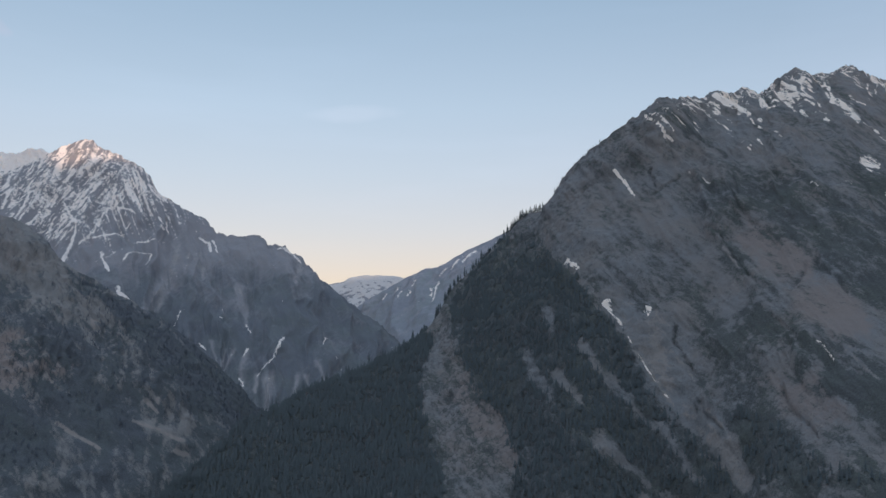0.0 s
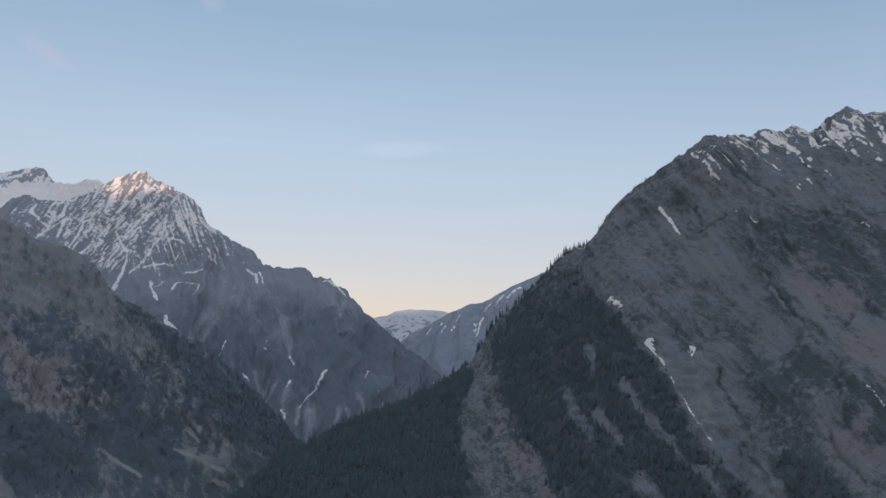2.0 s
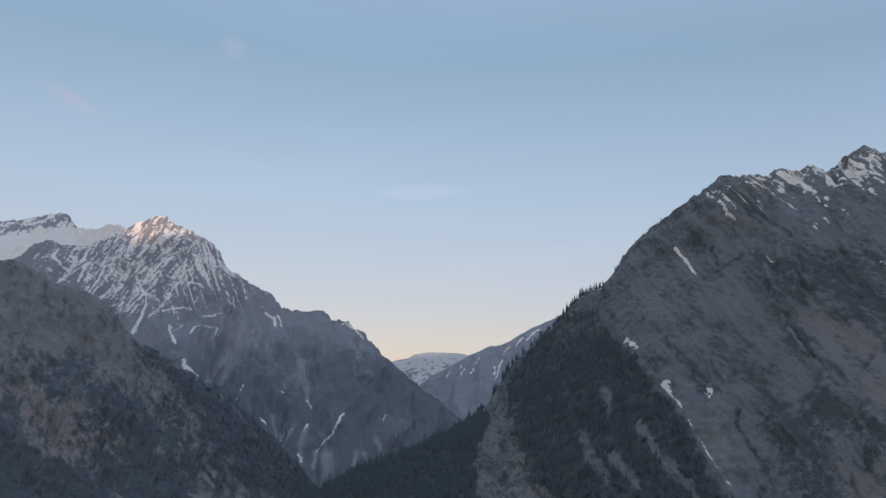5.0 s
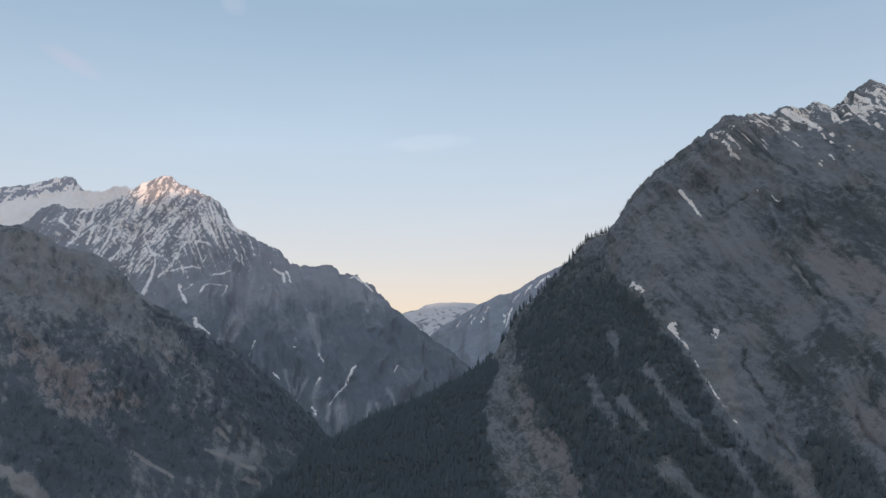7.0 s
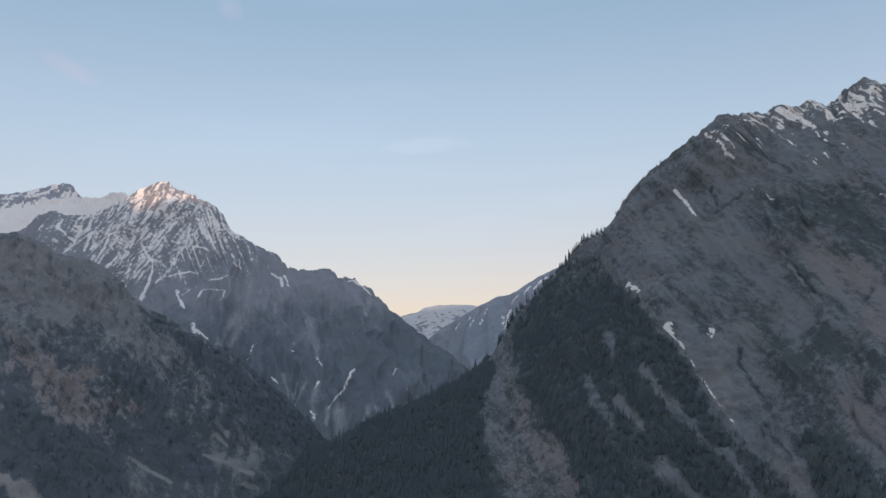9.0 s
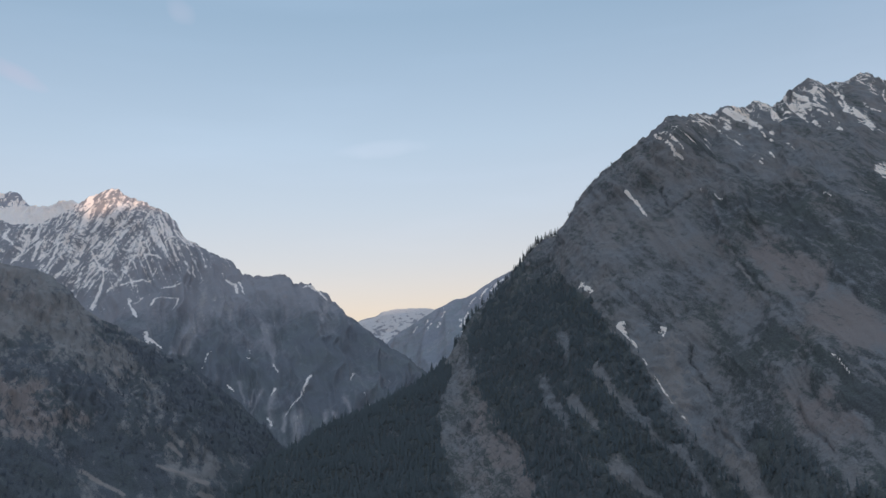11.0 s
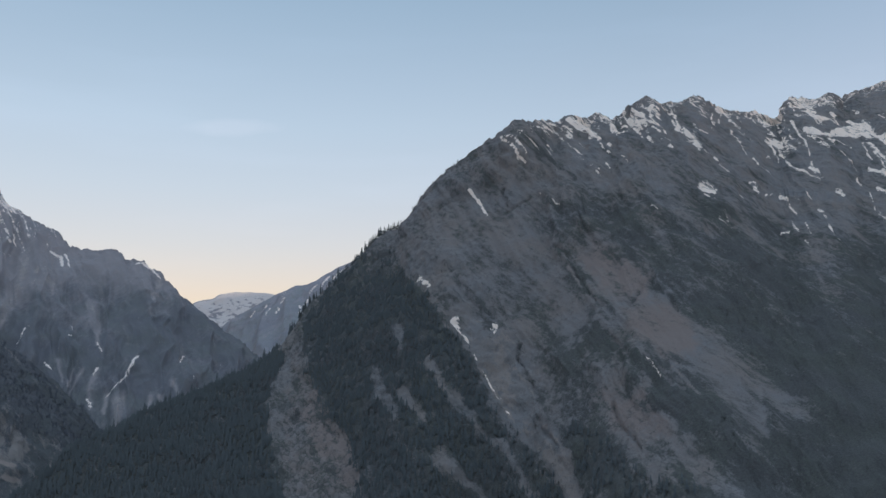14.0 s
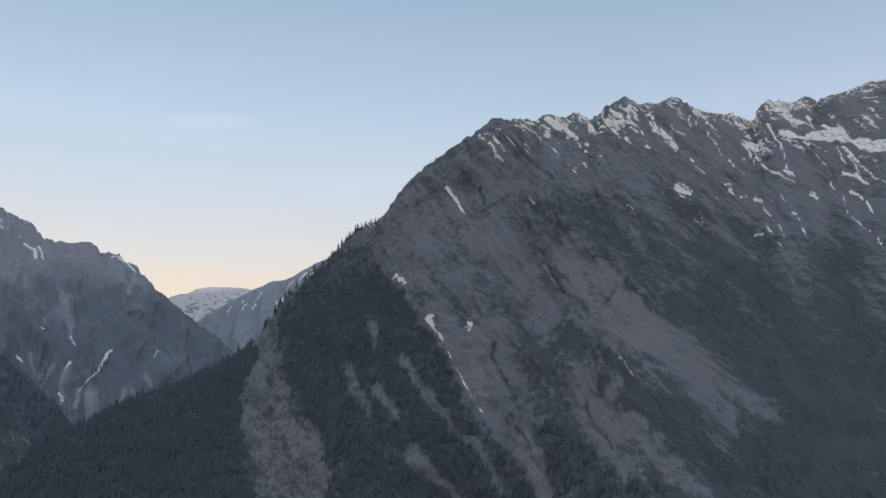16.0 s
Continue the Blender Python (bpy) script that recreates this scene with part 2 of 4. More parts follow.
    col = mix(veg, col, mix(mapped(fine, 0.35, 0.65), mix(mapped(coarse, 0.4, 0.6), plants, (plants[0] * 1.0, plants[1] * 1.05, plants[2] * 0.93)), tuple(c * (1 - 0.3 * depth) for c in plants)))
    snow_rills = tex(0.5 / grain, 4.0, 0.7, True)
    comb_in = sums(sums(sums(streak, comb, "MULTIPLY"), mapped(mask("snow"), 0.75, 1.0, 1.0, 0.0), "MULTIPLY"), mapped(mask("snow"), 0.06, 0.22), "MULTIPLY")
    white = mapped(sums(sums(mask("snow"), sums(sums(sums(sums(snow_rills, 0.5, "SUBTRACT"), 1.7, "MULTIPLY"), sums(sums(fine, 0.5, "SUBTRACT"), ragged_snow, "MULTIPLY")), mapped(mask("snow"), 0.02, 0.2), "MULTIPLY")), comb_in), 0.45, 0.55)
    col = mix(white, col, snow)
    l.new(col, bsdf.inputs["Base Color"])
    bump = n.new("ShaderNodeBump")
    bump.inputs["Strength"].default_value, bump.inputs["Distance"].default_value = 0.8, 2.5 * grain
    l.new(sums(sums(sums(mid, sums(fine, 0.4, "MULTIPLY")), sums(thin_beds, 0.5, "MULTIPLY")), sums(mapped(joint, 0.0, 0.3, 0.0, 0.6), rough_rock, "MULTIPLY")), bump.inputs["Height"])
    l.new(mapped(white, 0.0, 1.0, 0.8 * depth, 0.25), bump.inputs["Strength"])
    l.new(bump.outputs[0], bsdf.inputs["Normal"])
    return m


# crest snow is tinted cream for dusk glow, other tones flattened for haze
MAT_NEAR = mountain_material("bare_rock_face", (0.226, 0.229, 0.238), (0.247, 0.227, 0.218), (0.127, 0.133, 0.137), (0.285, 0.259, 0.246), depth=0.85, blotch=1.0, dip=38.0, comb=1.6, block=5.0, block_lean=38.0, snow=(0.97, 0.85, 0.755))
# far bank: haze put into the colour as bluer darks and less contrast
MAT_LEFT = mountain_material("hazed_wooded_slope", (0.258, 0.251, 0.25), (0.275, 0.253, 0.243), (0.138, 0.147, 0.165), (0.33, 0.29, 0.272), dip=40.0, depth=0.75, rust=(0.325, 0.268, 0.252), blotch=0.9)
# the peak's tones are lifted, blued and flattened to carry haze
MAT_PEAK = mountain_material("hazed_peak_rock", (0.315, 0.303, 0.322), (0.28, 0.278, 0.30), (0.178, 0.189, 0.216), (0.36, 0.345, 0.35), grain=1.3, depth=0.45, dip=-38.0, comb=0.5, blotch=0.35, ragged_snow=0.5)
# distance haze is put into the far colours: paler, bluer, less contrast
MAT_FAR = mountain_material("hazed_far_rock", (0.36, 0.355, 0.39), (0.34, 0.335, 0.375), (0.30, 0.312, 0.355), (0.42, 0.41, 0.44), grain=2.0, depth=0.5)
# head hill: snow dulled and rock blued in colour, in place of haze
MAT_HEAD = mountain_material("hazed_snow_hill", (0.30, 0.30, 0.33), (0.28, 0.28, 0.31), (0.27, 0.28, 0.32), (0.40, 0.40, 0.43), snow=(0.6, 0.575, 0.575), grain=2.0, depth=0.5)
MAT_FLOOR = mountain_material("valley_floor_grass", (0.14, 0.13, 0.10), (0.11, 0.11, 0.08), (0.07, 0.08, 0.05), (0.25, 0.23, 0.2))


def plant_material(name, dark, light):
    m, n, l, bsdf = nodes_of(name)
    bsdf.inputs["Roughness"].default_value = 0.9
    bsdf.inputs["Specular IOR Level"].default_value = 0.1
    geo, info = n.new("ShaderNodeNewGeometry"), n.new("ShaderNodeObjectInfo")
    add = n.new("ShaderNodeMath")
    add.operation = "ADD"
    l.new(geo.outputs["Random Per Island"], add.inputs[0])
    l.new(info.outputs["Random"], add.inputs[1])
    r = n.new("ShaderNodeMapRange")
    r.inputs[2].default_value = 1.6
    l.new(add.outputs[0], r.inputs[0])
    x = n.new("ShaderNodeMix")
    x.data_type = "RGBA"
    x.inputs[6].default_value, x.inputs[7].default_value = (*dark, 1), (*light, 1)
    l.new(r.outputs[0], x.inputs[0])
    l.new(x.outputs[2], bsdf.inputs["Base Color"])
    # needles point every way: the crowns' own facing counts for less
    soft = n.new("ShaderNodeVectorMath")
    soft.operation = "MULTIPLY_ADD"
    soft.inputs[1].default_value, soft.inputs[2].default_value = (0.3, 0.3, 0.3), (0.0, -0.3, 0.7)
    l.new(geo.outputs["Normal"], soft.inputs[0])
    unit = n.new("ShaderNodeVectorMath")
    unit.operation = "NORMALIZE"
    l.new(soft.outputs[0], unit.inputs[0])
    l.new(unit.outputs[0], bsdf.inputs["Normal"])
    return m


# needle and leaf tones are lifted above their own colour, for haze
MAT_NEEDLES = plant_material("conifer_needles", (0.109, 0.127, 0.139), (0.135, 0.155, 0.157))
MAT_SCRUB = plant_material("scrub_leaves", (0.107, 0.115, 0.115), (0.135, 0.143, 0.14))
# the same needles tinted bluer for the haze over the far bank
MAT_HAZED_NEEDLES = plant_material("hazed_needles", (0.1, 0.112, 0.138), (0.122, 0.134, 0.157))
MAT_BARK = plant_material("conifer_bark", (0.11, 0.085, 0.065), (0.16, 0.13, 0.105))


# ---- marks on the slopes ----
def strokes(x, z, marks, scale=1.0):
    """1 along each mark's line, 0.5 at half its width, fading out beyond."""
    out = np.zeros_like(x)
    for x0, z0, x1, z1, w in marks:
        w = w * scale
        lo, hi = min(x0, x1) - 3 * w, max(x0, x1) + 3 * w
        near_it = (x > lo) & (x < hi) & (z > min(z0, z1) - 3 * w) & (z < max(z0, z1) + 3 * w)
        px, pz = x[near_it], z[near_it]
        k = np.clip(((px - x0) * (x1 - x0) + (pz - z0) * (z1 - z0)) / ((x1 - x0) ** 2 + (z1 - z0) ** 2 + 1e-6), 0, 1)
        dist = np.hypot(px - x0 - k * (x1 - x0), pz - z0 - k * (z1 - z0))
        out[near_it] = np.maximum(out[near_it], np.clip(1 - dist / (w * (1.15 - 0.55 * k)), 0, 1))
    return out


def inside(x, z, outline, soft):
    """1 within an outline, 0 outside it, with a soft rim."""
    pts = np.array(outline, float)
    sign, least = np.zeros(x.shape, bool), np.full(x.shape, 1e9)
    for (x0, z0), (x1, z1) in zip(pts, np.roll(pts, -1, 0)):
        sign ^= ((z0 > z) != (z1 > z)) & (x < (x1 - x0) * (z - z0) / (z1 - z0 + 1e-9) + x0)
        k = np.clip(((x - x0) * (x1 - x0) + (z - z0) * (z1 - z0)) / ((x1 - x0) ** 2 + (z1 - z0) ** 2 + 1e-6), 0, 1)
        least = np.minimum(least, np.hypot(x - x0 - k * (x1 - x0), z - z0 - k * (z1 - z0)))
    return smooth(-soft, soft, np.where(sign, least, -least))


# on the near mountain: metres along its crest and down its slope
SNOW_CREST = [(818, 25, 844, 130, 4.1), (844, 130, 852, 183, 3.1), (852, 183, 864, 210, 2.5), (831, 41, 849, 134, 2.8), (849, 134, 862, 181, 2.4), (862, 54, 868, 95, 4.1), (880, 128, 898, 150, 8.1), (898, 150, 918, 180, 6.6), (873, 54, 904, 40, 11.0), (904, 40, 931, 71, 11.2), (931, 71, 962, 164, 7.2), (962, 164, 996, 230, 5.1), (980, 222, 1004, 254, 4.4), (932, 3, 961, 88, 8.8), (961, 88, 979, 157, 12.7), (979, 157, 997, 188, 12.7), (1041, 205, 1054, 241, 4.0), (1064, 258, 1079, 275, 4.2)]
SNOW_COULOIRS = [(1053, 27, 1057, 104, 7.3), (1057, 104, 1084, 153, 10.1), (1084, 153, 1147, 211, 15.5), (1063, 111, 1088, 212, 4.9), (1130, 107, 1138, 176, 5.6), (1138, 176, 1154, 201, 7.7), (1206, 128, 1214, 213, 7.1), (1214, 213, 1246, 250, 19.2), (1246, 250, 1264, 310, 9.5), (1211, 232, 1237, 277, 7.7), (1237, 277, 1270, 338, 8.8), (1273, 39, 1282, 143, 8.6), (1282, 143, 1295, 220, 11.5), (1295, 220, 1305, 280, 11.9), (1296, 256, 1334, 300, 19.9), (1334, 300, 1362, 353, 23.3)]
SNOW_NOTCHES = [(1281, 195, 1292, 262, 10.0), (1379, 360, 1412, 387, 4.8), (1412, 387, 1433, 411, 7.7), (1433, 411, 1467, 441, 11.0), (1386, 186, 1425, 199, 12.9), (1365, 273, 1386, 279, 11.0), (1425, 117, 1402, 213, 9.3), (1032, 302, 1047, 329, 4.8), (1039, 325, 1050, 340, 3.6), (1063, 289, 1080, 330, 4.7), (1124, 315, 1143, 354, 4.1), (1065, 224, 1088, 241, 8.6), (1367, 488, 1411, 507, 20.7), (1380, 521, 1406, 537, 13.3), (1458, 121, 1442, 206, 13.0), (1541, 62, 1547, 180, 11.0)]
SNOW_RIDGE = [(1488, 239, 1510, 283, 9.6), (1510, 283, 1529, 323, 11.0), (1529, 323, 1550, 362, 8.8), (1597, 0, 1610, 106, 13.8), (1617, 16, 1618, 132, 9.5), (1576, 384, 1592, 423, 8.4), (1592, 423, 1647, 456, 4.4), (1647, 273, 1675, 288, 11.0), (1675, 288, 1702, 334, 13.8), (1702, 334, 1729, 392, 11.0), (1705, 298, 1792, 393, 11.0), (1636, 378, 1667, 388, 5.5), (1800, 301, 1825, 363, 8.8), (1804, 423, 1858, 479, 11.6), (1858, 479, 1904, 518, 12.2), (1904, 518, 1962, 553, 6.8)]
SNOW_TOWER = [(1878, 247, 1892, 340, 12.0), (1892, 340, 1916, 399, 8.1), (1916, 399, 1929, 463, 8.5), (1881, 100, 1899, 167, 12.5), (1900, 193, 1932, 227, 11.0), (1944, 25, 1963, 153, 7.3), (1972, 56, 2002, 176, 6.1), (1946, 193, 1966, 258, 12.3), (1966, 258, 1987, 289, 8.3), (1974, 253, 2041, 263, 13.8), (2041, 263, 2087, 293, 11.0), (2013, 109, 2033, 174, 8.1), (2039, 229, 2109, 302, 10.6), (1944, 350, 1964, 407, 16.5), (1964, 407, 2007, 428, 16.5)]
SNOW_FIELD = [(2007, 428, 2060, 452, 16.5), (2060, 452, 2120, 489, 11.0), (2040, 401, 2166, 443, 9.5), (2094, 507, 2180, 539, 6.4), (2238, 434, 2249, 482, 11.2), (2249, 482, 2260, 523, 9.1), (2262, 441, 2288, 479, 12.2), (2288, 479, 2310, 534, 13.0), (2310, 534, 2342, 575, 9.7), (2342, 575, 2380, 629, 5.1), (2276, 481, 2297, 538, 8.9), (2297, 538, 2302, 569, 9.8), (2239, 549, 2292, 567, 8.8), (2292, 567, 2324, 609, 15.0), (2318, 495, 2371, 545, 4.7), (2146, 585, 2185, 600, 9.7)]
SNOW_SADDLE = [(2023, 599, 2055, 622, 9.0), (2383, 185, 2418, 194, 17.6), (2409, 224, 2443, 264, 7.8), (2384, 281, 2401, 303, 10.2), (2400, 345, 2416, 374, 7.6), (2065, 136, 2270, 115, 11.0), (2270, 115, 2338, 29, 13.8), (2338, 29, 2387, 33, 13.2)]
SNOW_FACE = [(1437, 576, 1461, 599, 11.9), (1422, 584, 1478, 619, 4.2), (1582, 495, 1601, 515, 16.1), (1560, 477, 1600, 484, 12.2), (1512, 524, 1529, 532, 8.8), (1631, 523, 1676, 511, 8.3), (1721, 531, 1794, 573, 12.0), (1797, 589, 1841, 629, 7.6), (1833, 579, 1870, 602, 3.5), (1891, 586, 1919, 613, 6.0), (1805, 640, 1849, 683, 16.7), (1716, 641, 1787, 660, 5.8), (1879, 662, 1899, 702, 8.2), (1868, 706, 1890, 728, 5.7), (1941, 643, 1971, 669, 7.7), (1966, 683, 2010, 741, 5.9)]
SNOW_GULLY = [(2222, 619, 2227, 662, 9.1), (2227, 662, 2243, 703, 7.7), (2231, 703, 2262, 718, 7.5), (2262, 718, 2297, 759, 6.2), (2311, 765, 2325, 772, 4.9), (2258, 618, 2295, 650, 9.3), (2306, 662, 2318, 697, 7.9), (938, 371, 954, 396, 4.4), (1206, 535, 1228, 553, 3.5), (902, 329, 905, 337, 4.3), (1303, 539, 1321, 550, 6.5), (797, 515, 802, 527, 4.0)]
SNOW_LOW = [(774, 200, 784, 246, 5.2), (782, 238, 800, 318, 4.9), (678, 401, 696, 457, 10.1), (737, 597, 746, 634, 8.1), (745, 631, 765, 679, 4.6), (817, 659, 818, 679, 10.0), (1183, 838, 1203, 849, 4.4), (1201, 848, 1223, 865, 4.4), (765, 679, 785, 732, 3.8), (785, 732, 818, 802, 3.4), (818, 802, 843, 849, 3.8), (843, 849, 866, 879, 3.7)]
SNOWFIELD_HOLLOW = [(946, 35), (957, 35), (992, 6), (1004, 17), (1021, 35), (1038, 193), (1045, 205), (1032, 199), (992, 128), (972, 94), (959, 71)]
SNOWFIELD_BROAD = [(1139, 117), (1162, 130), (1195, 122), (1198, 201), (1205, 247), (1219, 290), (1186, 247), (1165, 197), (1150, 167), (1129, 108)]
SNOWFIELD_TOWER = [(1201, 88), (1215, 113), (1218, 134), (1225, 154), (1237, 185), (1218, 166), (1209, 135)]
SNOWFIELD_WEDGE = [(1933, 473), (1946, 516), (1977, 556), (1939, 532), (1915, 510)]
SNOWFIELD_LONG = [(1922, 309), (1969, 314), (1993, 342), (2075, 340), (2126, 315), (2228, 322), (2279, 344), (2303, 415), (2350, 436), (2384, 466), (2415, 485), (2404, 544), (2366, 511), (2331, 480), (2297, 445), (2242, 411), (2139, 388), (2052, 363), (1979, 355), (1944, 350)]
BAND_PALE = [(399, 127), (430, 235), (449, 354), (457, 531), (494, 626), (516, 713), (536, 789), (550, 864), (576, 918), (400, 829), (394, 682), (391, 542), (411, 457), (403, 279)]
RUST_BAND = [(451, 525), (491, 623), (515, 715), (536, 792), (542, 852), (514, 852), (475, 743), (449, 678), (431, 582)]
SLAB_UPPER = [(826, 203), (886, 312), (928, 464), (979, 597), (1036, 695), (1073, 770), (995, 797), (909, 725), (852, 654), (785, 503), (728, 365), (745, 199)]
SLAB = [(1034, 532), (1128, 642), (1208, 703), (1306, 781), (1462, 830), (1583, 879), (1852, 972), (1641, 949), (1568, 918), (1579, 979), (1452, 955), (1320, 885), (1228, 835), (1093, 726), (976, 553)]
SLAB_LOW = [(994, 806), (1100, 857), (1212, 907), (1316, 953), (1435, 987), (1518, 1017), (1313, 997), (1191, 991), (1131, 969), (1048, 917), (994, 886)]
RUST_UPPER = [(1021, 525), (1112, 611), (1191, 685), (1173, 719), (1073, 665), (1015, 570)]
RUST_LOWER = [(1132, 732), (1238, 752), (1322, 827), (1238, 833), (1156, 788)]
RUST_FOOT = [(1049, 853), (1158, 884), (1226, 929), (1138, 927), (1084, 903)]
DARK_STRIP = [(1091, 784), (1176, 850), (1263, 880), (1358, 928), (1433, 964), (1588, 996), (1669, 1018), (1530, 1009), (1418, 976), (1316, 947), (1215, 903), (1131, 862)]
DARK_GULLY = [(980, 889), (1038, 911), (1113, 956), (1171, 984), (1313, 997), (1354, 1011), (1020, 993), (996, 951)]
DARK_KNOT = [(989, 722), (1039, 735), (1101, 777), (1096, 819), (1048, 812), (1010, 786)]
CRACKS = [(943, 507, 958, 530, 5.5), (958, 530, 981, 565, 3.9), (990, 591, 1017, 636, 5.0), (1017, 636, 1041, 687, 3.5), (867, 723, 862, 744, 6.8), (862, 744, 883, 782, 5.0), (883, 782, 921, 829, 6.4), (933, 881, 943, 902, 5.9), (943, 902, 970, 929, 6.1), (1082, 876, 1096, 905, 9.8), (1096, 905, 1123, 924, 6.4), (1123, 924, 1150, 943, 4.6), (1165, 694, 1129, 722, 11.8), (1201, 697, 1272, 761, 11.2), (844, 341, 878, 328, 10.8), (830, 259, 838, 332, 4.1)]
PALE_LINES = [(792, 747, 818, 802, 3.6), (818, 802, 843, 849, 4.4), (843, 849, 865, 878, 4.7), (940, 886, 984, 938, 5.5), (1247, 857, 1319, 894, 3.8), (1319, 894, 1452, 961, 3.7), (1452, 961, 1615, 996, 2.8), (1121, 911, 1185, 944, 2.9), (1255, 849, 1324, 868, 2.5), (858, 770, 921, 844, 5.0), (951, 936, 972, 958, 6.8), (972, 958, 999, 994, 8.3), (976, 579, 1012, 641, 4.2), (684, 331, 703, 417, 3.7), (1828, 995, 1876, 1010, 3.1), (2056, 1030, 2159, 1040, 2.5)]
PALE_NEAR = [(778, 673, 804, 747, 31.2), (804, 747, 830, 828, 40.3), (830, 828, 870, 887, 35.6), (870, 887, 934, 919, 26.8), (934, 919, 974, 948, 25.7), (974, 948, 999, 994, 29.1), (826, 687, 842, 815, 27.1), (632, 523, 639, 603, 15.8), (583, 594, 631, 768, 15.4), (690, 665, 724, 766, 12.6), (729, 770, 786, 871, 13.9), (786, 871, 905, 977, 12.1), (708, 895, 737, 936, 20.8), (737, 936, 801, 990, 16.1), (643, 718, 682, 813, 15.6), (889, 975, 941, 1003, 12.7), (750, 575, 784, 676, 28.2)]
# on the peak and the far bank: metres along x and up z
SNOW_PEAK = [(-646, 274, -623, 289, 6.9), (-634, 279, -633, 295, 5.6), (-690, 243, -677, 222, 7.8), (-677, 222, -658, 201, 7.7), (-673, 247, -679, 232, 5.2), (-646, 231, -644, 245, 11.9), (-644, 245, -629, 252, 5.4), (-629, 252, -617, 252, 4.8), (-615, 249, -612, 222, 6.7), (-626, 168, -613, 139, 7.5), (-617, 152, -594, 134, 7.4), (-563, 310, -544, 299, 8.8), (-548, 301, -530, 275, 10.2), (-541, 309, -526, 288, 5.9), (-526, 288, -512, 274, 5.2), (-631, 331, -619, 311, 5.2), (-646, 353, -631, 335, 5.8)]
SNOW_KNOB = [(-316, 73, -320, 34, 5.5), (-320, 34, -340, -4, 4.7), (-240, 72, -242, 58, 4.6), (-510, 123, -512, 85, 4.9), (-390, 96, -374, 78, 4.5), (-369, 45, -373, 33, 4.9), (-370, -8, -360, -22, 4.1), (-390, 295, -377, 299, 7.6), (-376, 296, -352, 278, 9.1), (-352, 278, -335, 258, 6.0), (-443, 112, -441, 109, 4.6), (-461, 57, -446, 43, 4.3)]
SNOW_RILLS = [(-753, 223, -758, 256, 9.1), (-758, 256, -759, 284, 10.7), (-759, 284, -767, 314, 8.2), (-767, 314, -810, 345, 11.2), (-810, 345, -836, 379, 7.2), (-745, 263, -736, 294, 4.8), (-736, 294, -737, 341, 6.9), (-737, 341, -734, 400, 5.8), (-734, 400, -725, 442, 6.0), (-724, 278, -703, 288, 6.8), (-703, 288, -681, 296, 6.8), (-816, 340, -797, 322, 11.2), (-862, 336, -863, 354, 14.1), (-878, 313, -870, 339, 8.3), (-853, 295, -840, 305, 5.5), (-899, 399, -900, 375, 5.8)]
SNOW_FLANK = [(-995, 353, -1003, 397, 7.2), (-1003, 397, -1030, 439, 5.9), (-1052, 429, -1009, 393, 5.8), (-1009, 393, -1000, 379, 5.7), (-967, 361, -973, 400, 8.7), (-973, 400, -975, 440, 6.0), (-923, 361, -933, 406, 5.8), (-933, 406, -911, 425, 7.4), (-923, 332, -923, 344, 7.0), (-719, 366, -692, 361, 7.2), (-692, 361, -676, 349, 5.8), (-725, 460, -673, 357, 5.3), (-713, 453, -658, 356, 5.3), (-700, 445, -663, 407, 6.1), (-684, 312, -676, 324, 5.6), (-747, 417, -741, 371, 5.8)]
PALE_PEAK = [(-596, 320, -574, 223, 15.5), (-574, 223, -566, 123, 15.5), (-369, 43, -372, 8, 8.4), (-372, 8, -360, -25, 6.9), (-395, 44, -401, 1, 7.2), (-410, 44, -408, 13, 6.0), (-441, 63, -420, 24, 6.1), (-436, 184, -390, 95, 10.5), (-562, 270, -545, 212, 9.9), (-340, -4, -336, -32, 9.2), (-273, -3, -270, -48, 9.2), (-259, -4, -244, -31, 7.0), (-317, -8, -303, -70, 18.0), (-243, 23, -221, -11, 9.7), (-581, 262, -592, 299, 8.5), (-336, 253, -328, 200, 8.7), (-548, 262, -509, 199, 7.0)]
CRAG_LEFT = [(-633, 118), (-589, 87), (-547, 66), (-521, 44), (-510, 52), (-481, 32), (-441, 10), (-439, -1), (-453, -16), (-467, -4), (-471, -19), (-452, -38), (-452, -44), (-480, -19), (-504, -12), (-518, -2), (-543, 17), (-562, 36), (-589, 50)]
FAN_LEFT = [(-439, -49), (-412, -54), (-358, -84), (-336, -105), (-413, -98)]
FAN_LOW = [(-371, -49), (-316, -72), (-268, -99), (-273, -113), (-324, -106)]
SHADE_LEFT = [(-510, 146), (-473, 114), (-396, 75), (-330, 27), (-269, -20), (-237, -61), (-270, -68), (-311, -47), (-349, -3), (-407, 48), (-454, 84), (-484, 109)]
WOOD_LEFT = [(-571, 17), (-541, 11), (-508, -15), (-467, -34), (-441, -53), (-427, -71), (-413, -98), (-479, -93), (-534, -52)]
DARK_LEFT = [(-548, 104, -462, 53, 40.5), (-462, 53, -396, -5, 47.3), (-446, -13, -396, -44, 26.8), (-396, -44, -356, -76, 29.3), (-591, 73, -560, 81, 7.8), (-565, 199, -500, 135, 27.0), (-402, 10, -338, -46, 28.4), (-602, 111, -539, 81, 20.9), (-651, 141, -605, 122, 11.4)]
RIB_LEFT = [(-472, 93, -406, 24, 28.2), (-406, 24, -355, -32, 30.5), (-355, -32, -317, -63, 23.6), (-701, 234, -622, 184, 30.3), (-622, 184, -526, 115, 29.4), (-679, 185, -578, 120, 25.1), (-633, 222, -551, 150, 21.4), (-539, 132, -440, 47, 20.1)]
